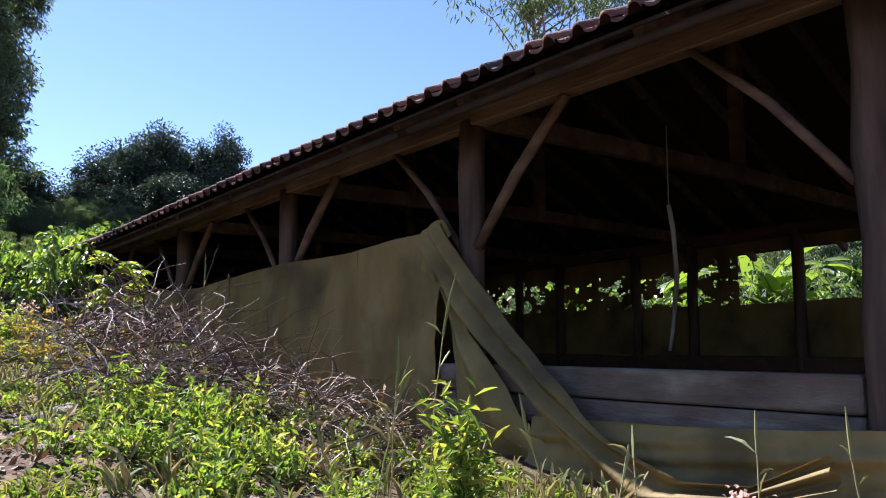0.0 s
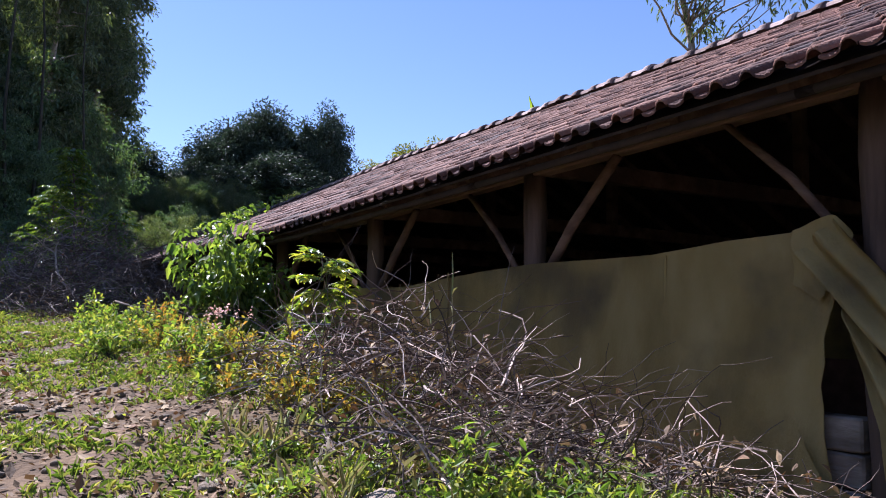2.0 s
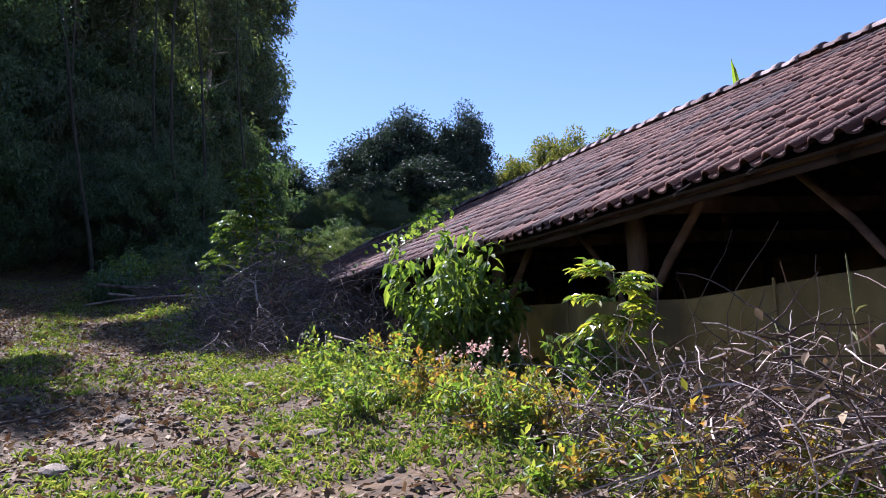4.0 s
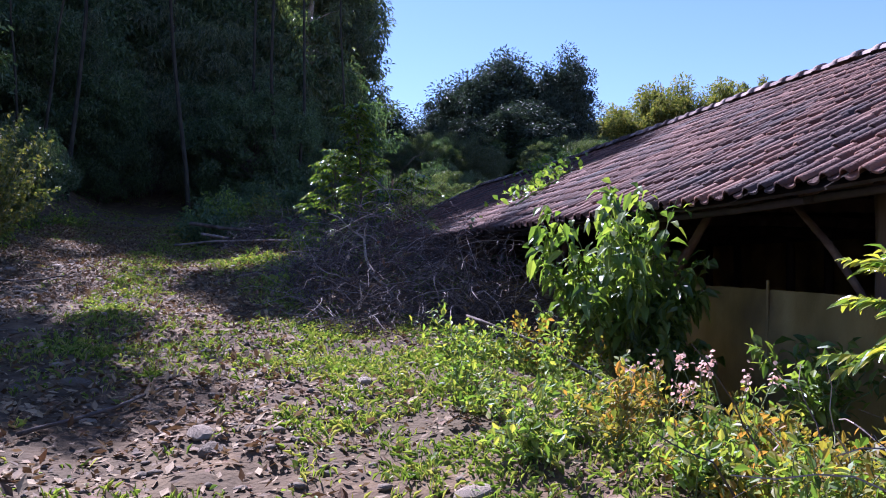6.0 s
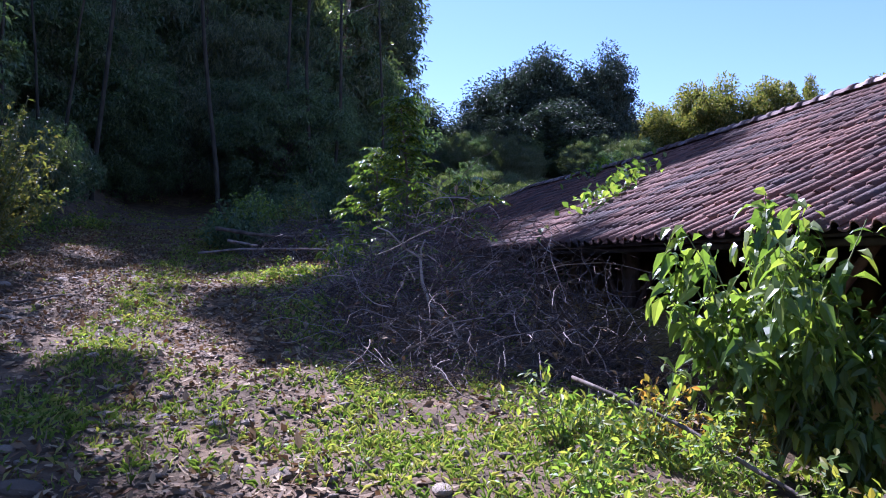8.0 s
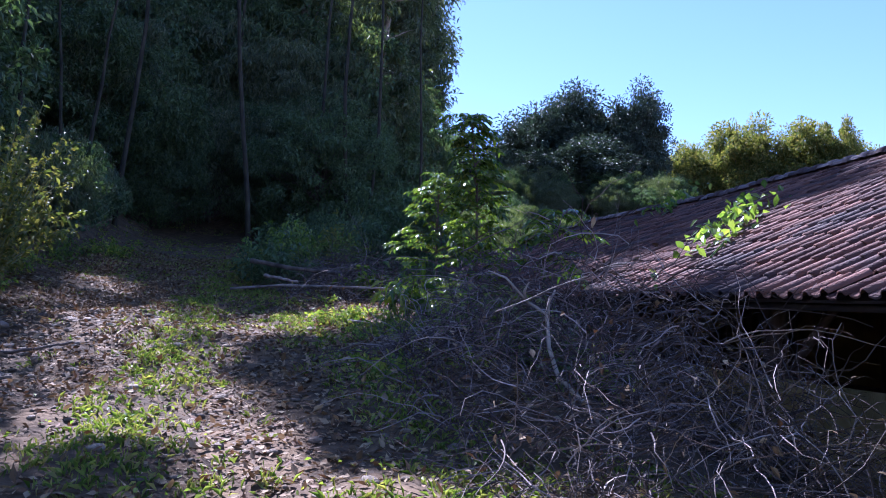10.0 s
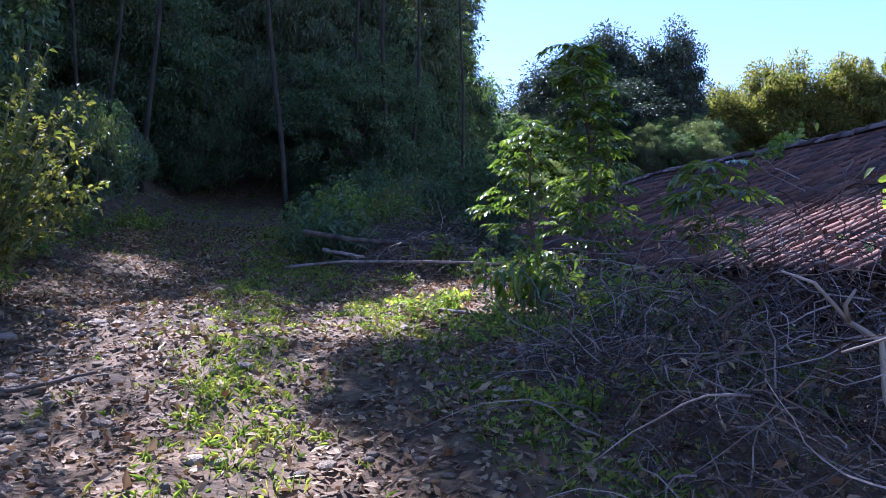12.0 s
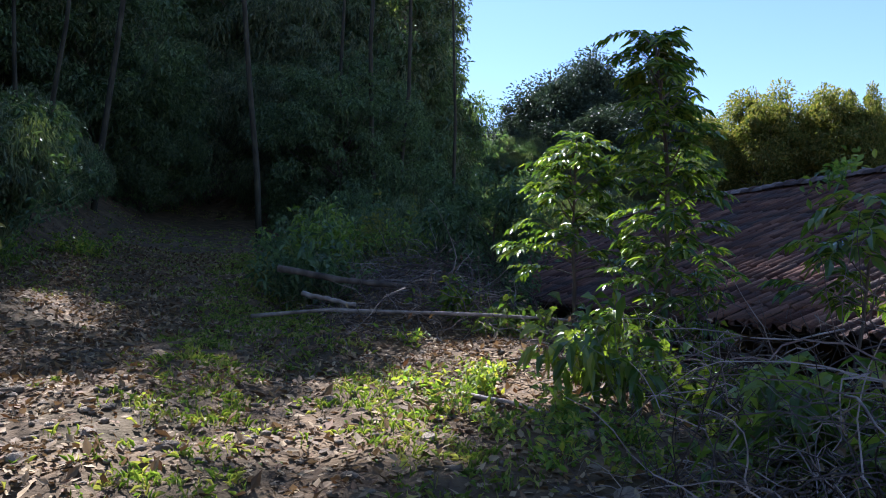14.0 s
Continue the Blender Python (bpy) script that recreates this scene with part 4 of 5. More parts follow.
def leafy_shrub(name, label, category, at, size, stems, leaf_n, leaf_size, leaf, seed, droop=0.3, width=0.45, stem_r=0.012, top_bias=1.0, group="", kind=""):
    """A shrub: several stems fanning up, with leaves growing from their upper lengths."""
    rng = np.random.default_rng(seed)
    t = thing(name, (at[0], at[1], float(height(at[0], at[1]))), label, category, group, kind)
    w, c = Geo(), Geo()
    rx, ry, h = size
    per = max(3, leaf_n // stems)
    for s in range(stems):
        a = rng.uniform(0, 6.283)
        q = rng.uniform(0, 1) ** 0.5
        end = np.array([rx * q * math.cos(a), ry * q * math.sin(a), h * rng.uniform(0.45, 1.0) * (1 - 0.35 * q)])
        u = np.linspace(0, 1, 7)[:, None]
        line = end * u ** np.array([1.3, 1.3, 0.85]) + rng.normal(0, 0.015, (7, 3)) - (0, 0, 0.05)
        tube(w, line, np.linspace(stem_r, stem_r * 0.3, 7), 4)
        k = rng.uniform(0.15, 1.0, per) ** (1 / (1 + top_bias)) * 6
        i = np.minimum(k.astype(int), 5)
        p = line[i] + (line[i + 1] - line[i]) * (k - i)[:, None]
        out = rng.normal(0, 1, (per, 3)) + unit(end) * 0.5 - (0, 0, droop)
        leaves(c, p + rng.normal(0, leaf_size * 0.35, (per, 3)), out, leaf_size, rng, width, droop=min(0.4, droop * 0.6))
    tagged(part("stem", w, "green_stem", t), kind="stuff")
    tagged(part("foliage", c, leaf, t), kind="stuff")
    return t


leafy_shrub("broadleaf_bush", "tall bush with large drooping bright green leaves", "bush", (2.68, 11.7), (0.82, 0.7, 2.1), 42, 1900, 0.118, "bush_leaf", 51, 0.8, 0.52, 0.011, 0.9)


def pinnate_tree(name, label, category, seed, x, y, h, spread, base, limbs, fronds, frond, leaflet, leaf, r, lift=0.35, droop=0.1, bark="bark"):
    """A young tree whose limbs carry compound leaves: a rib with paired leaflets."""
    rng = np.random.default_rng(seed)
    t = thing(name, (x, y, float(height(x, y))), label, category)
    wood, ribs, crown = Geo(), Geo(), Geo()
    line = limb_line(rng, (0, 0, -0.1), (0, 0, 1), h * 0.94, 10, 0.045, 0.06)
    tube(wood, line, np.linspace(r, r * 0.3, 11), 7)
    at, along = [], []
    for b in range(limbs):
        u = (b + 0.5) / limbs
        f = (base + (1 - base) * u) * 9.9
        i = int(f)
        org = line[i] + (line[i + 1] - line[i]) * (f - i)
        ang = b * 2.4 + rng.normal(0, 0.3)
        ln = spread * (0.95 - 0.55 * u) * rng.uniform(0.45, 1.2) * (1.0 if u < 0.97 else 0.3)
        limb = limb_line(rng, org, (math.cos(ang), math.sin(ang), lift + 0.9 * u * u), ln, 5, 0.12, 0.03)
        tube(wood, limb, np.linspace(r * 0.35, r * 0.12, 6), 5)
        for k in range(fronds):
            j = 5 if k == 0 else int(rng.integers(2, 6))
            a = ang + (0 if k == 0 else rng.normal(0, 1.1))
            fl = frond * rng.uniform(0.65, 1.15)
            rib = limb_line(rng, limb[j], (math.cos(a), math.sin(a), rng.uniform(0.0, 0.7)), fl, 8, 0.05, -droop)
            tube(ribs, rib, np.linspace(0.004, 0.0015, 9), 3)
            d = unit(np.gradient(rib, axis=0))
            side = unit(np.cross(d, (0, 0, 1.0)))
            for sg in (-1, 1):
                at.append(rib[2:])
                along.append(d[2:] * 0.7 + sg * side[2:] + (0, 0, -0.15) + rng.normal(0, 0.12, (7, 3)))
            at.append(rib[-1:])
            along.append(d[-1:])
    leaves(crown, np.concatenate(at), np.concatenate(along), leaflet, rng, 0.36, droop=0.18, up=2.2)
    part("trunk", wood, bark, t, smooth=True)
    tagged(part("leaf_ribs", ribs, "green_stem", t), kind="stuff")
    tagged(part("crown", crown, leaf, t), kind="stuff")


pinnate_tree("fern_leaved_sapling", "young sapling with glossy paired leaves and yellow tips", "sapling", 52, 2.66, 8.8, 1.3, 0.12, 0.55, 11, 3, 0.27, 0.11, "yellow_tip", 0.01, 1.3, 0.05, "green_stem")
leafy_shrub("broadleaf_bush", "low bush with dark drooping leaves by the curtain", "bush", (3.02, 11.6), (0.36, 0.45, 1.3), 24, 700, 0.125, "bush_leaf", 151, 0.9, 0.5, 0.01, 0.5)
leafy_shrub("leafy_shrub", "dark leafy shrub growing against the curtain", "shrub", (3.35, 10.2), (0.45, 0.5, 1.2), 14, 300, 0.11, "bush_leaf", 53)
pinnate_tree("young_tree", "young tree with glossy paired leaves beside the shed", "tree", 54, 1.92, 19.28, 5.42 - float(height(1.92, 19.28)), 0.46, 0.2, 54, 4, 0.25, 0.1, "gloss_leaf", 0.03)
pinnate_tree("young_tree", "smaller young tree with bright sunlit paired leaves", "tree", 154, 1.68, 20.55, 4.68 - float(height(1.68, 20.55)), 0.5, 0.4, 30, 4, 0.27, 0.105, "gloss_leaf", 0.025)
pinnate_tree("young_tree", "slim sparse young tree by the roof edge", "tree", 55, 2.27, 18.0, 3.95 - float(height(2.27, 18.0)), 0.4, 0.62, 12, 3, 0.27, 0.12, "gloss_leaf", 0.018)
leafy_shrub("leafy_shrub", "broadleaf shrub at the foot of the young tree", "shrub", (2.0, 18.75), (0.5, 0.5, 0.9), 16, 260, 0.1, "gloss_leaf", 56)
leafy_shrub("leafy_shrub", "dark shrub under the young tree", "shrub", (2.4, 19.1), (0.8, 0.7, 1.0), 22, 520, 0.09, "forest_leaf", 57)
leafy_shrub("leafy_shrub", "low dark shrub on the bank below the roof", "shrub", (2.7, 17.4), (0.6, 0.6, 0.6), 16, 300, 0.09, "forest_leaf", 58)
leafy_shrub("leafy_shrub", "tangled shrub at the uphill edge of the track", "shrub", (-3.75, 19.0), (1.0, 1.9, 2.8), 90, 4600, 0.08, "autumn_leaf", 59, 0.3, 0.5, 0.012, 0.3)
leafy_shrub("leafy_shrub", "overhanging shrub at the track's edge", "shrub", (-3.85, 16.4), (0.8, 1.4, 1.4), 44, 1900, 0.07, "autumn_leaf", 60, 0.3, 0.5, 0.011, 0.3)
leafy_shrub("leafy_shrub", "shrub leaning over the bend of the track", "shrub", (-5.4, 24.6), (1.3, 1.6, 2.6), 50, 2200, 0.09, "forest_leaf", 61, 0.3, 0.5, 0.012, 0.3)
leafy_shrub("leafy_shrub", "shrub crowding the far edge of the track", "shrub", (-4.6, 25.5), (1.3, 1.8, 2.0), 50, 2200, 0.09, "forest_leaf", 62, 0.3, 0.5, 0.012, 0.3)

rng = np.random.default_rng(65)
for k in range(15):
    y = rng.uniform(18.4, 22.0)
    x = rng.uniform(0.9, 3.2)
    if 0.4 < x < 1.9 and 18.0 < y < 19.8:
        x += 1.3
    leafy_shrub("leafy_shrub", "dark green leafy shrub on the bank below the roof", "shrub", (x, y), (0.5, 0.5, rng.uniform(0.4, 0.95)), 14, 330, rng.uniform(0.06, 0.11), ("bush_leaf", "forest_leaf", "gloss_leaf")[k % 3], 800 + k, 0.3, 0.45, 0.008, 0.5, "shrubs on the bank")
leafy_shrub("leafy_shrub", "small shrub with bright sunlit leaves on the bank", "shrub", (1.75, 18.15), (0.4, 0.4, 0.85), 14, 190, 0.12, "gloss_leaf", 871, 0.2, 0.5, 0.008, 0.8)
for k in range(14):
    leafy_shrub("leafy_shrub", "low green shrub at the uphill edge of the track", "shrub", (rng.uniform(-4.6, -3.5), rng.uniform(12.5, 27)), (0.5, 0.6, rng.uniform(0.35, 0.8)), 14, 330, 0.07, "weed" if k % 2 else "bush_leaf", 840 + k, 0.3, 0.45, 0.006, 0.5, "shrubs along the track")
for k in range(20):
    y = rng.uniform(15.0, 21.0)
    leafy_shrub("green_weed", "low green weed at the edge of the track", "weed", (np.clip((21 - y) * 0.1, 0, 0.6) + rng.uniform(-0.35, 0.5), y), (0.25, 0.25, rng.uniform(0.15, 0.35)), 9, 170, 0.055, "weed", 880 + k, 0.1, 0.45, 0.004, 0.3, "weeds along the track")
for k in range(30):
    y = rng.uniform(22.6, 31)
    x = -0.9 + 0.02 * (y - 22) + 2.6 * rng.uniform() ** 1.4
    leafy_shrub("leafy_shrub", "loose shrub with dull green leaves among the cut branches", "shrub", (x, y), (0.6, 0.6, rng.uniform(0.7, 1.5)), 20, 480, rng.uniform(0.08, 0.13), ("forest_leaf", "bush_leaf", "forest_leaf", "autumn_leaf")[k % 4], 1000 + k, 0.4, 0.4, 0.009, 0.5, "shrubs beyond the logs")
for k in range(16):
    x, y = rng.uniform(0.9, 2.9), rng.uniform(16.4, 19.0)
    leafy_shrub("leafy_shrub", "dark shrub with large drooping leaves below the roof", "shrub", (x, y), (0.55, 0.55, rng.uniform(0.5, 1.0)), 14, 240, rng.uniform(0.12, 0.17), "bush_leaf" if k % 3 else "gloss_leaf", 1050 + k, 0.7, 0.42, 0.008, 0.7, "large-leaved shrubs on the bank")
# yellowing and green weeds along the bank
rng = np.random.default_rng(71)
for k in range(58):
    y = rng.uniform(6.2, 11.6)
    x = rng.uniform(1.2 if y < 8.5 else 0.9, 2.6)
    yellow = rng.uniform() < 0.5
    leafy_shrub("yellow_weed" if yellow else "green_weed", "knee-high weed with yellow and orange leaves on the bank" if yellow else "knee-high green weed on the bank", "weed", (x, y), (0.28, 0.28, rng.uniform(0.3, 0.62)), 10, 240, 0.05, "yellow_leaf" if yellow else "weed", 300 + k, 0.1, 0.45, 0.005, 0.5, "weeds on the bank")
for k in range(60):
    y = rng.uniform(2.2, 6.5)
    x = rng.uniform(0.9, 3.2)
    leafy_shrub("green_weed", "low bright green weed on the sunny bank", "weed", (x, y), (0.2, 0.2, rng.uniform(0.15, 0.35)), 8, 190, 0.042, "weed", 400 + k, 0.1, 0.45, 0.004, 0.3, "weeds on the bank")
for k in range(16):
    leafy_shrub("green_weed", "leafy bright green weed below the brush heap", "weed", (rng.uniform(1.3, 2.4), rng.uniform(3.5, 4.9)), (0.22, 0.22, rng.uniform(0.3, 0.5)), 9, 200, 0.055, "weed", 460 + k, 0.1, 0.35, 0.004, 0.4, "weeds on the bank")
leafy_shrub("tall_weed", "tall bright green weed with narrow leaves", "weed", (2.22, 2.6), (0.12, 0.12, 1.2), 9, 420, 0.10, "weed", 72, 0.1, 0.2, 0.006, 0.8)


def flower_spike(x, y, h, seed):
    rng = np.random.default_rng(seed)
    z0 = float(height(x, y))
    t = thing("pink_flower", (x, y, z0), "pale pink wild flowers on thin green stems", "flower", "pink flowers on the bank")
    w, c = Geo(), Geo()
    for s in range(3):
        line = limb_line(rng, (0, 0, 0), (rng.normal(0, 0.15), rng.normal(0, 0.15), 1), h * rng.uniform(0.75, 1), 5, 0.08)
        tube(w, line, 0.003, 4)
        k = 14
        leaves(c, line[-1] + rng.normal(0, 0.014, (k, 3)) * (1, 1, 1.8), rng.normal(0, 1, (k, 3)), 0.026, rng, 0.8)
    tagged(part("stem", w, "green_stem", t), kind="stuff")
    tagged(part("blossom", c, "petal", t), kind="stuff")


for k, (x, y, h) in enumerate(((3.1, 1.9, 0.42), (3.25, 1.75, 0.45), (2.9, 2.15, 0.3), (1.9, 9.75, 0.5), (1.92, 9.35, 0.48), (1.85, 9.55, 0.35), (1.95, 9.1, 0.5))):
    flower_spike(x, y, h, 500 + k)


def stalk(x, y, h, lean, seed):
    rng = np.random.default_rng(seed)
    g = Geo()
    z0 = float(height(x, y))
    line = limb_line(rng, (x, y, z0 - 0.02), (lean, rng.normal(0, 0.1), 1), h, 8, 0.05, -0.03)
    tube(g, line, np.linspace(0.0045, 0.0025, 9), 4)
    leaves(g, line[3:7], np.stack([rng.normal(0, 1, 4), rng.normal(0, 1, 4), np.full(4, 1.4)], -1), 0.15, rng, 0.05, droop=0.2)
    tube(g, line[-3:], [0.006, 0.008, 0.003], 5)
    tagged(part("grass_stalk", g, "straw"), "tall thin seeding grass stalk in front of the shed", "grass stalk", "seeding grass stalks")


for k, (x, y, h, lean) in enumerate(((2.35, 3.0, 1.2, 0.0), (3.28, 1.9, 0.75, 0.05), (3.42, 1.5, 0.85, -0.12), (2.05, 2.9, 0.9, -0.05), (2.1, 3.1, 0.8, 0.1), (2.65, 2.5, 0.75, 0.0), (3.4, 1.45, 0.6, 0.3), (1.9, 3.0, 0.55, -0.2), (2.6, 2.2, 0.6, 0.25), (2.75, 6.9, 1.25, 0.15), (3.0, 7.6, 1.0, 0.2), (2.9, 2.3, 0.7, 0.5))):
    stalk(x, y, h, lean, 600 + k)


# ---- creeper on the roof, banana plants behind ----
def creeper(at_y, at_s, seed, n=260, spread=0.9):
    rng = np.random.default_rng(seed)
    g = Geo()
    m = roof_frame(at_y, at_s)
    a = np.array(m)
    p = np.stack([rng.normal(0, spread, n), rng.normal(0, spread * 0.45, n), rng.uniform(0.06, 0.3, n)], -1)
    p[:, 1] += p[:, 0] * 1.05
    leaves(g, p @ a[:3, :3].T + a[:3, 3], rng.normal(0, 1, (n, 3)) + (-0.3, -0.4, 0.1), 0.13, rng, 0.6)
    line = np.array([[q, q * 1.05, 0.075] for q in np.linspace(-1.6 * spread, 1.6 * spread, 9)]) @ a[:3, :3].T + a[:3, 3]
    tube(g, line, 0.012, 4)
    tagged(part("roof_creeper", g, "bush_leaf"), "green creeper spreading over the roof tiles", "creeper")


creeper(17.75, 1.75, 81, 170, 0.55)
creeper(24.2, 4.75, 83, 110, 0.5)


def banana(x, y, h, seed, broad=0.24):
    rng = np.random.default_rng(seed)
    t = thing("banana_plant", (x, y, float(height(x, y))), "banana plant with broad arching leaves behind the shed", "banana plant", "banana plants behind the shed")
    w, c = Geo(), Geo()
    tube(w, [(0, 0, -0.1), (0.03, 0, h * 0.3), (0, 0.04, h * 0.6)], [0.12, 0.1, 0.06], 8)
    for f in range(9):
        a = f * 2.4 + rng.normal(0, 0.2)
        rib = limb_line(rng, (0, 0.03, h * 0.58), (math.cos(a) * 0.6, math.sin(a) * 0.6, rng.uniform(0.7, 1.6)), h * rng.uniform(0.45, 0.65), 12, 0.04, -0.13)
        d = unit(np.gradient(rib, axis=0))
        side = unit(np.cross(d, (0, 0, 1.0)))
        wd = (broad * np.sin(np.linspace(0.25, 3.1, 13)) ** 0.7)[:, None]
        L, R = rib + side * wd - (0, 0, 0.06), rib - side * wd - (0, 0, 0.06)
        i = np.arange(12)
        c = Geo()
        c.add(np.concatenate([rib, L, R]), np.concatenate([np.stack([i, i + 1, i + 14, i + 13], -1), np.stack([i, i + 26, i + 27, i + 1], -1)]))
        part("leaf", c, "bush_leaf", t)
        tube(w, rib, np.linspace(0.02, 0.006, 13), 4)
    part("stem", w, "green_stem", t, smooth=True)


rng = np.random.default_rng(91)
for k in range(16):
    banana(14.2 + rng.uniform(0, 2.5), 1.0 + k * 0.95 + rng.uniform(-0.4, 0.4), rng.uniform(2.6, 3.7), 900 + k)
banana(13.0, 18.0, 6.25, 930, 0.11)
for k in range(14):
    leafy_shrub("leafy_shrub", "green shrub behind the shed's open back", "shrub", (12.6 + rng.uniform(0, 1.0), 1.5 + k * 1.25), (0.9, 0.9, 3.3), 30, 1100, 0.11, "forest_leaf" if k % 2 else "bush_leaf", 940 + k)


# ---- grass, litter and stones ----
def grass_mask(x, y):
    strip = np.exp(-((x + 1.45) / 0.33) ** 2) * smooth(10, 13, y) + np.exp(-((x - np.clip(-0.7 + (21 - y) * 0.155, -0.8, 0.45)) / 0.3) ** 2) * smooth(8, 12, y)
    near = (1 - smooth(10.5, 14.5, y)) * (0.68 + 0.5 * smooth(0.3, 1.2, x) * (1 - smooth(2.8, 3.4, x)))
    patch = 1.3 * vnoise(x * 1.3, y * 1.3, 8) + 0.6 * vnoise(x * 4, y * 4, 12)
    return np.clip(0.9 * strip * np.clip(0.75 + 0.6 * patch, 0, 1) + near * np.clip(0.55 + patch, 0, 1) + 0.5 * (1 - smooth(5.5, 8, y)) * smooth(0.6, 1.2, x) * np.clip(0.5 + patch, 0, 1), 0.01, 1)


def scatter(rng, n, x0, x1, y0, y1, mask=None):
    x, y = rng.uniform(x0, x1, n), rng.uniform(y0, y1, n)
    if mask is not None:
        k = rng.uniform(0, 1, n) < mask(x, y)
        x, y = x[k], y[k]
    return x, y


rng = np.random.default_rng(111)
g = Geo()
x, y = scatter(rng, 42000, -4.5, 3.4, 2.0, 30, grass_mask)
xf, yf = scatter(rng, 1800, -5.0, 1.0, 23, 40)
x, y = np.append(x, xf), np.append(y, yf)
reps = 7
x, y = np.repeat(x, reps) + rng.normal(0, 0.035, len(x) * reps), np.repeat(y, reps) + rng.normal(0, 0.035, len(y) * reps)
n = len(x)
leaves(g, on_ground(x, y, -0.01), np.stack([rng.normal(0, 0.5, n), rng.normal(0, 0.5, n), np.full(n, 0.9)], -1), 0.085, rng, 0.07, near=False, droop=0.3)
tagged(part("grass", g, "grass"), "short bright grass tufts on and beside the track", "grass", kind="stuff")
g = Geo()
x, y = scatter(rng, 22000, -3.5, 3.4, 2.0, 20, grass_mask)
n = len(x)
leaves(g, on_ground(x, y, 0.02) + rng.normal(0, 0.02, (n, 3)), np.stack([rng.normal(0, 1, n), rng.normal(0, 1, n), np.full(n, 0.5)], -1), 0.036, rng, 0.5)
tall = Geo()
x, y = scatter(rng, 330, 1.0, 3.4, 1.8, 6.5)
x, y = np.repeat(x, 4) + rng.normal(0, 0.03, len(x) * 4), np.repeat(y, 4) + rng.normal(0, 0.03, len(y) * 4)
k = len(x)
leaves(tall, on_ground(x, y, -0.01), np.stack([rng.normal(0, 0.35, k), rng.normal(0, 0.35, k), np.full(k, 1.0)], -1), 0.21, rng, 0.045, droop=0.25)
tagged(part("tall_grass", tall, "straw"), "dry yellowing grass blades on the bank by the shed", "grass", kind="stuff")
tagged(part("ground_weeds", g, "weed"), "low broad-leaved weeds among the grass", "weeds", kind="stuff")
g = Geo()
x, y = scatter(rng, 190000, -4.4, 2.2, 2.5, 30, lambda x, y: (0.2 + 0.6 * (1 - grass_mask(x, y)) * (1 - smooth(0.5, 2.0, x))) * np.clip(0.8 + 0.6 * vnoise(x * 1.6, y * 1.6, 14) + 0.35 * vnoise(x * 5, y * 5, 15), 0.3, 1))
n = len(x)
xf, yf = scatter(rng, 9000, -5.0, 1.0, 24, 40)
x, y, n = np.append(x, xf), np.append(y, yf), n + len(xf)
leaves(g, on_ground(x, y, 0.012), np.stack([rng.normal(0, 1, n), rng.normal(0, 1, n), rng.normal(0.08, 0.3, n)], -1), 0.03 + 0.05 * rng.uniform(0, 1, n) ** 1.5, rng, 0.5, up=1.2, droop=-0.1, near=False)
tagged(part("leaf_litter", g, "litter"), "dry brown fallen leaves strewn over the track", "leaf litter", kind="stuff")


def stone_mesh(seed):
    rng = np.random.default_rng(seed)
    bm = bmesh.new()
    bmesh.ops.create_icosphere(bm, subdivisions=2, radius=1.0)
    off = rng.uniform(0, 50, 3)
    for v in bm.verts:
        v.co = v.co * (1 + 0.28 * noise.noise(v.co * 1.1 + Vector(off)))
        v.co.z = max(v.co.z * 0.55, -0.25)
    me = bpy.data.meshes.new("stone")
    bm.to_mesh(me)
    bm.free()
    me.materials.append(M["stone"])
    return me


def gravel(seed, n):
    """Small flat cobbles bedded in the wheel ruts."""
    rng = np.random.default_rng(seed)
    bm = bmesh.new()
    bmesh.ops.create_icosphere(bm, subdivisions=1, radius=1.0)
    bm.verts.index_update()
    base = np.array([v.co[:] for v in bm.verts])
    tri = np.array([[v.index for v in f.verts] for f in bm.faces])
    bm.free()
    x = np.where(rng.uniform(size=n) < 0.6, rng.normal(-2.6, 0.55, n), rng.uniform(-1.2, 1.0, n))
    y = rng.uniform(6, 24, n)
    s = rng.uniform(0.012, 0.034, (n, 1, 1)) * np.array([1, 1, 0.5]) * rng.uniform(0.7, 1.4, (n, 1, 3))
    a = rng.uniform(0, 6.283, n)
    v = base[None] * (1 + rng.normal(0, 0.12, (n, len(base), 1))) * s
    c, d = np.cos(a)[:, None], np.sin(a)[:, None]
    v = np.stack([v[..., 0] * c - v[..., 1] * d, v[..., 0] * d + v[..., 1] * c, v[..., 2]], -1) + on_ground(x, y, 0.006)[:, None]
    g = Geo()
    g.add(v.reshape(-1, 3), (tri[None] + (np.arange(n) * len(base))[:, None, None]).reshape(-1, 3))
    return g


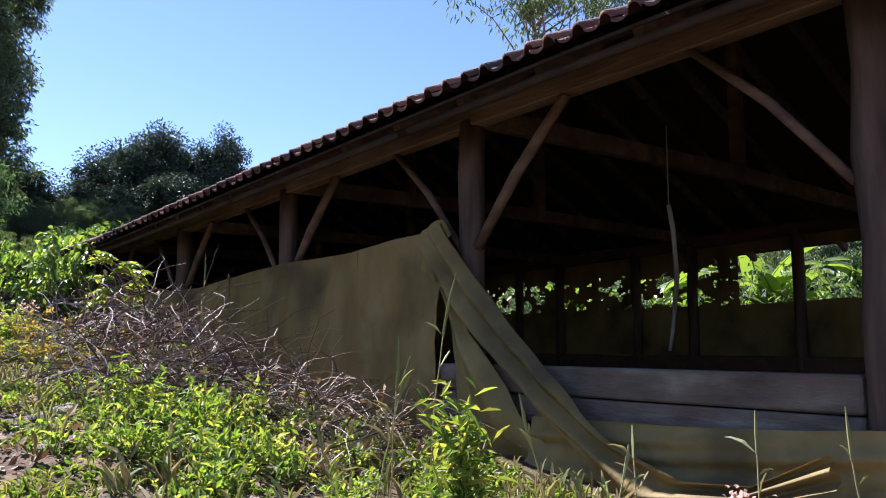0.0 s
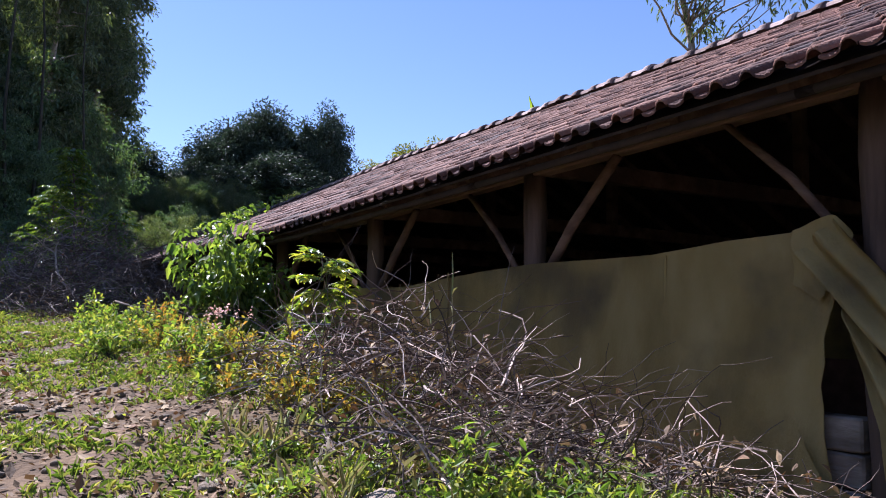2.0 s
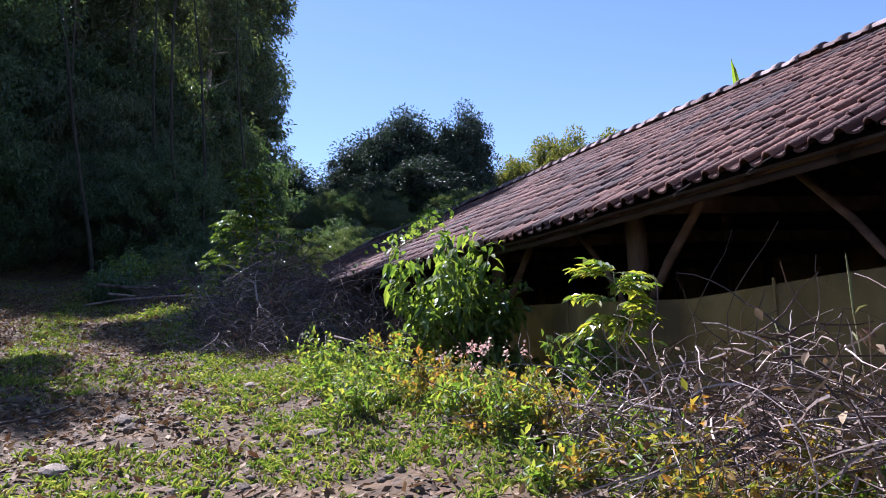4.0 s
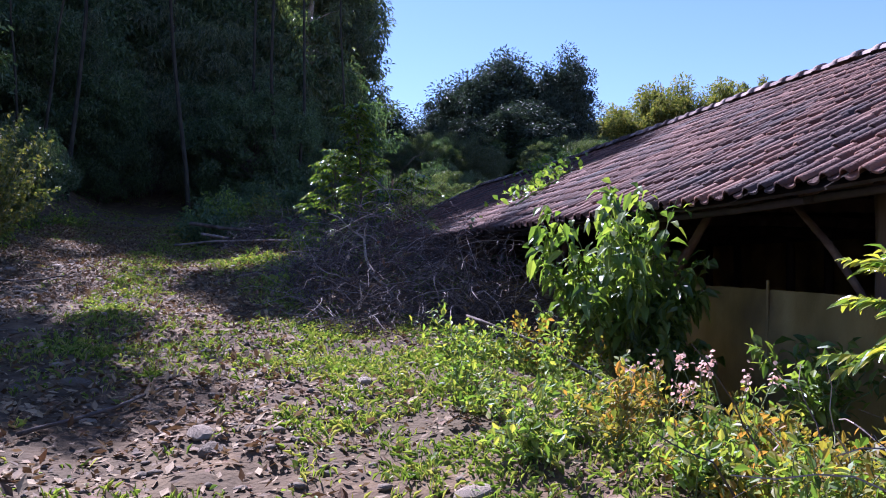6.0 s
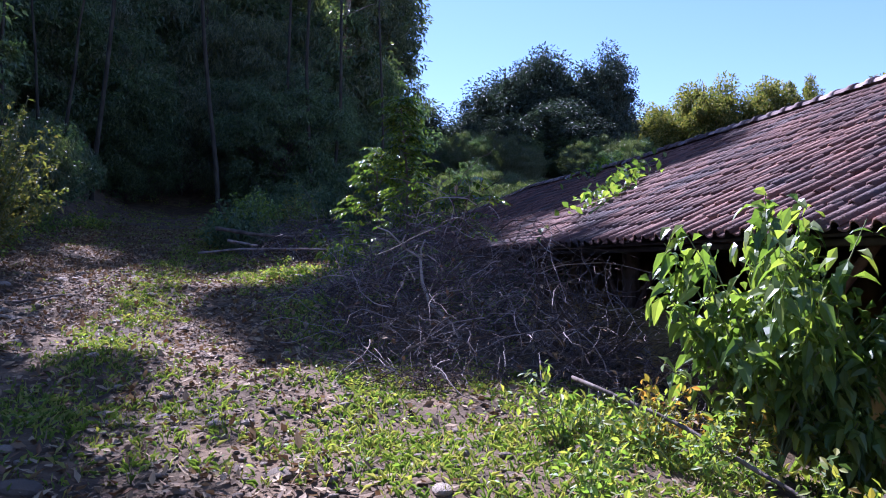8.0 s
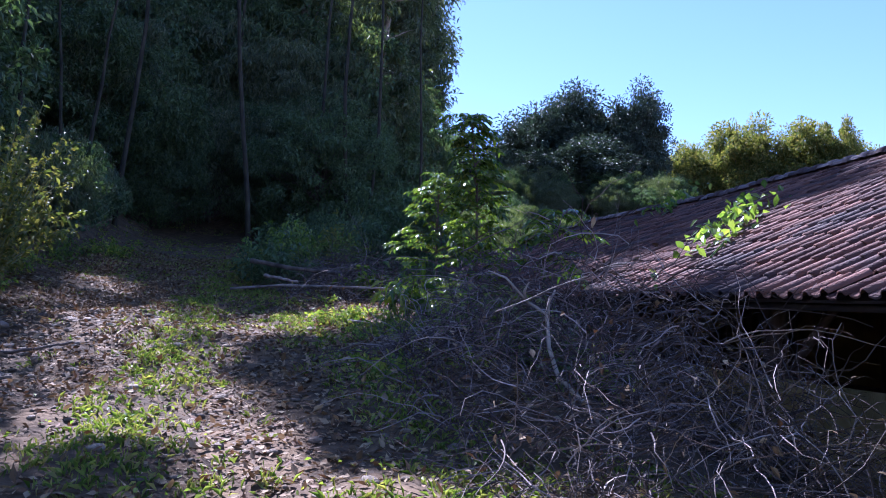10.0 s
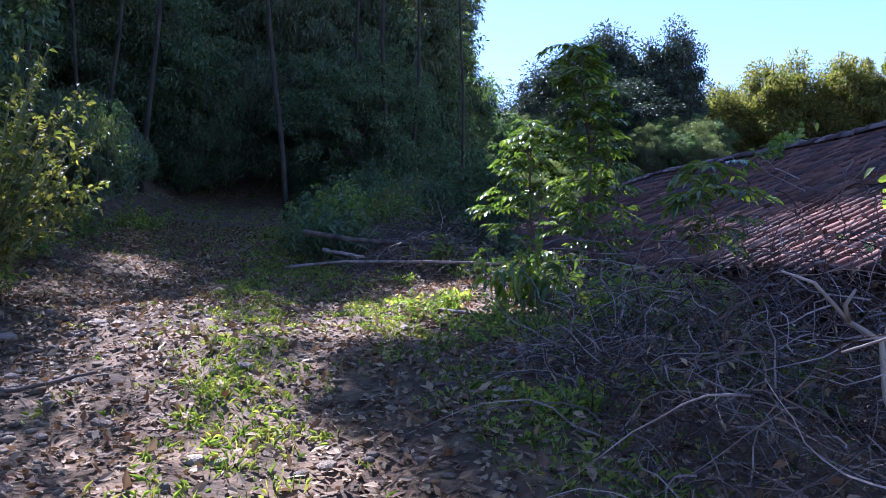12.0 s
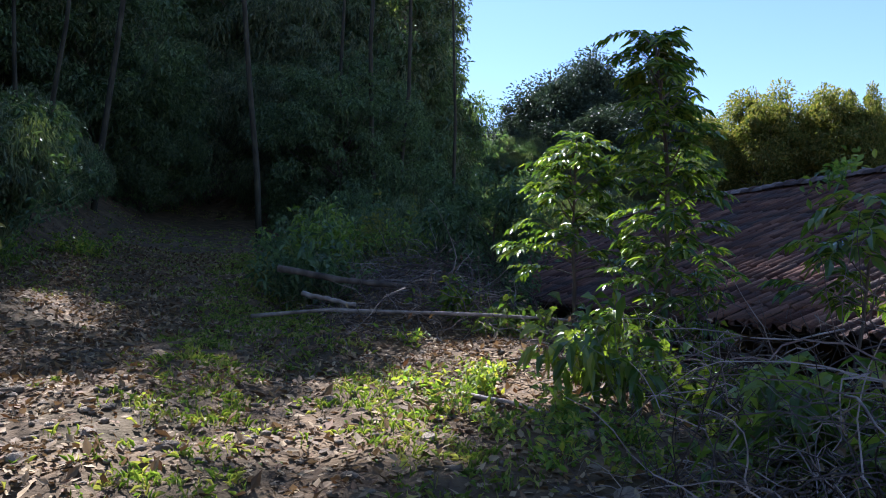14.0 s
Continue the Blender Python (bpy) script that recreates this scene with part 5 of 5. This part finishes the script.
tagged(part("gravel", gravel(125, 3200), "stone", smooth=True), "small rounded stones bedded in the wheel ruts", "gravel", kind="stuff")
stones = [stone_mesh(k) for k in range(8)]
rng = np.random.default_rng(121)
for k in range(300):
    if k < 130:
        x, y = rng.normal(-2.5, 0.45), rng.uniform(13.5, 20)
    elif k < 200:
        x, y = rng.uniform(0.0, 2.4), rng.uniform(2.8, 6.0)
    else:
        x, y = rng.uniform(-1.6, 0.8), rng.uniform(7, 19)
    s = rng.uniform(0.018, 0.055) * (1.5 if rng.uniform() < 0.12 else 1)
    ob = new("stone", stones[k % 8])
    ob.parent = ground
    ob.matrix_basis = pose(x, y, float(height(x, y)) + s * 0.1, rng.uniform(-10, 10), rng.uniform(-10, 10), rng.uniform(0, 360)) @ Matrix.Diagonal((s * rng.uniform(0.8, 1.5), s, s, 1))

# ---- single roof tiles and ridge caps ----
for m in picked:
    ob = new("tile", tile_mesh)
    ob.parent = roof
    ob.matrix_basis = m
g = Geo()
ang = np.linspace(0.1, np.pi - 0.1, 8)
rings = [(0, 0.165), (0.10, 0.158), (0.14, 0.128)]
rings.append((0.40, 0.115))
v = np.concatenate([np.stack([-np.cos(ang) * r, np.full(8, s), np.sin(ang) * r * 0.75], -1) for s, r in rings] + [np.stack([-np.cos(ang) * 0.125, np.zeros(8), np.sin(ang) * 0.125 * 0.75], -1)])
i = np.arange(7)
g.add(v, np.concatenate([np.stack([i, i + 1, i + 9, i + 8], -1)[:, ::-1], np.stack([i + 8, i + 9, i + 17, i + 16], -1)[:, ::-1], np.stack([i + 16, i + 17, i + 25, i + 24], -1)[:, ::-1], np.stack([i, i + 1, i + 33, i + 32], -1)]))
cap_mesh = g.mesh("ridge_cap", "ridge_tile", True)
rng = np.random.default_rng(131)
y = Y0
while y < Y1:
    ob = new("ridge_cap", cap_mesh)
    ob.parent = roof
    sl = math.degrees(math.atan(float(ridge_z(y + 0.3)) - float(ridge_z(y))) / 0.3)
    ob.matrix_basis = pose(RX + rng.normal(0, 0.008), y, float(ridge_z(y)) + 0.015 + abs(rng.normal(0, 0.006)), sl * 0.3 + 1.5, rng.normal(0, 2), rng.normal(0, 2))
    y += 0.345
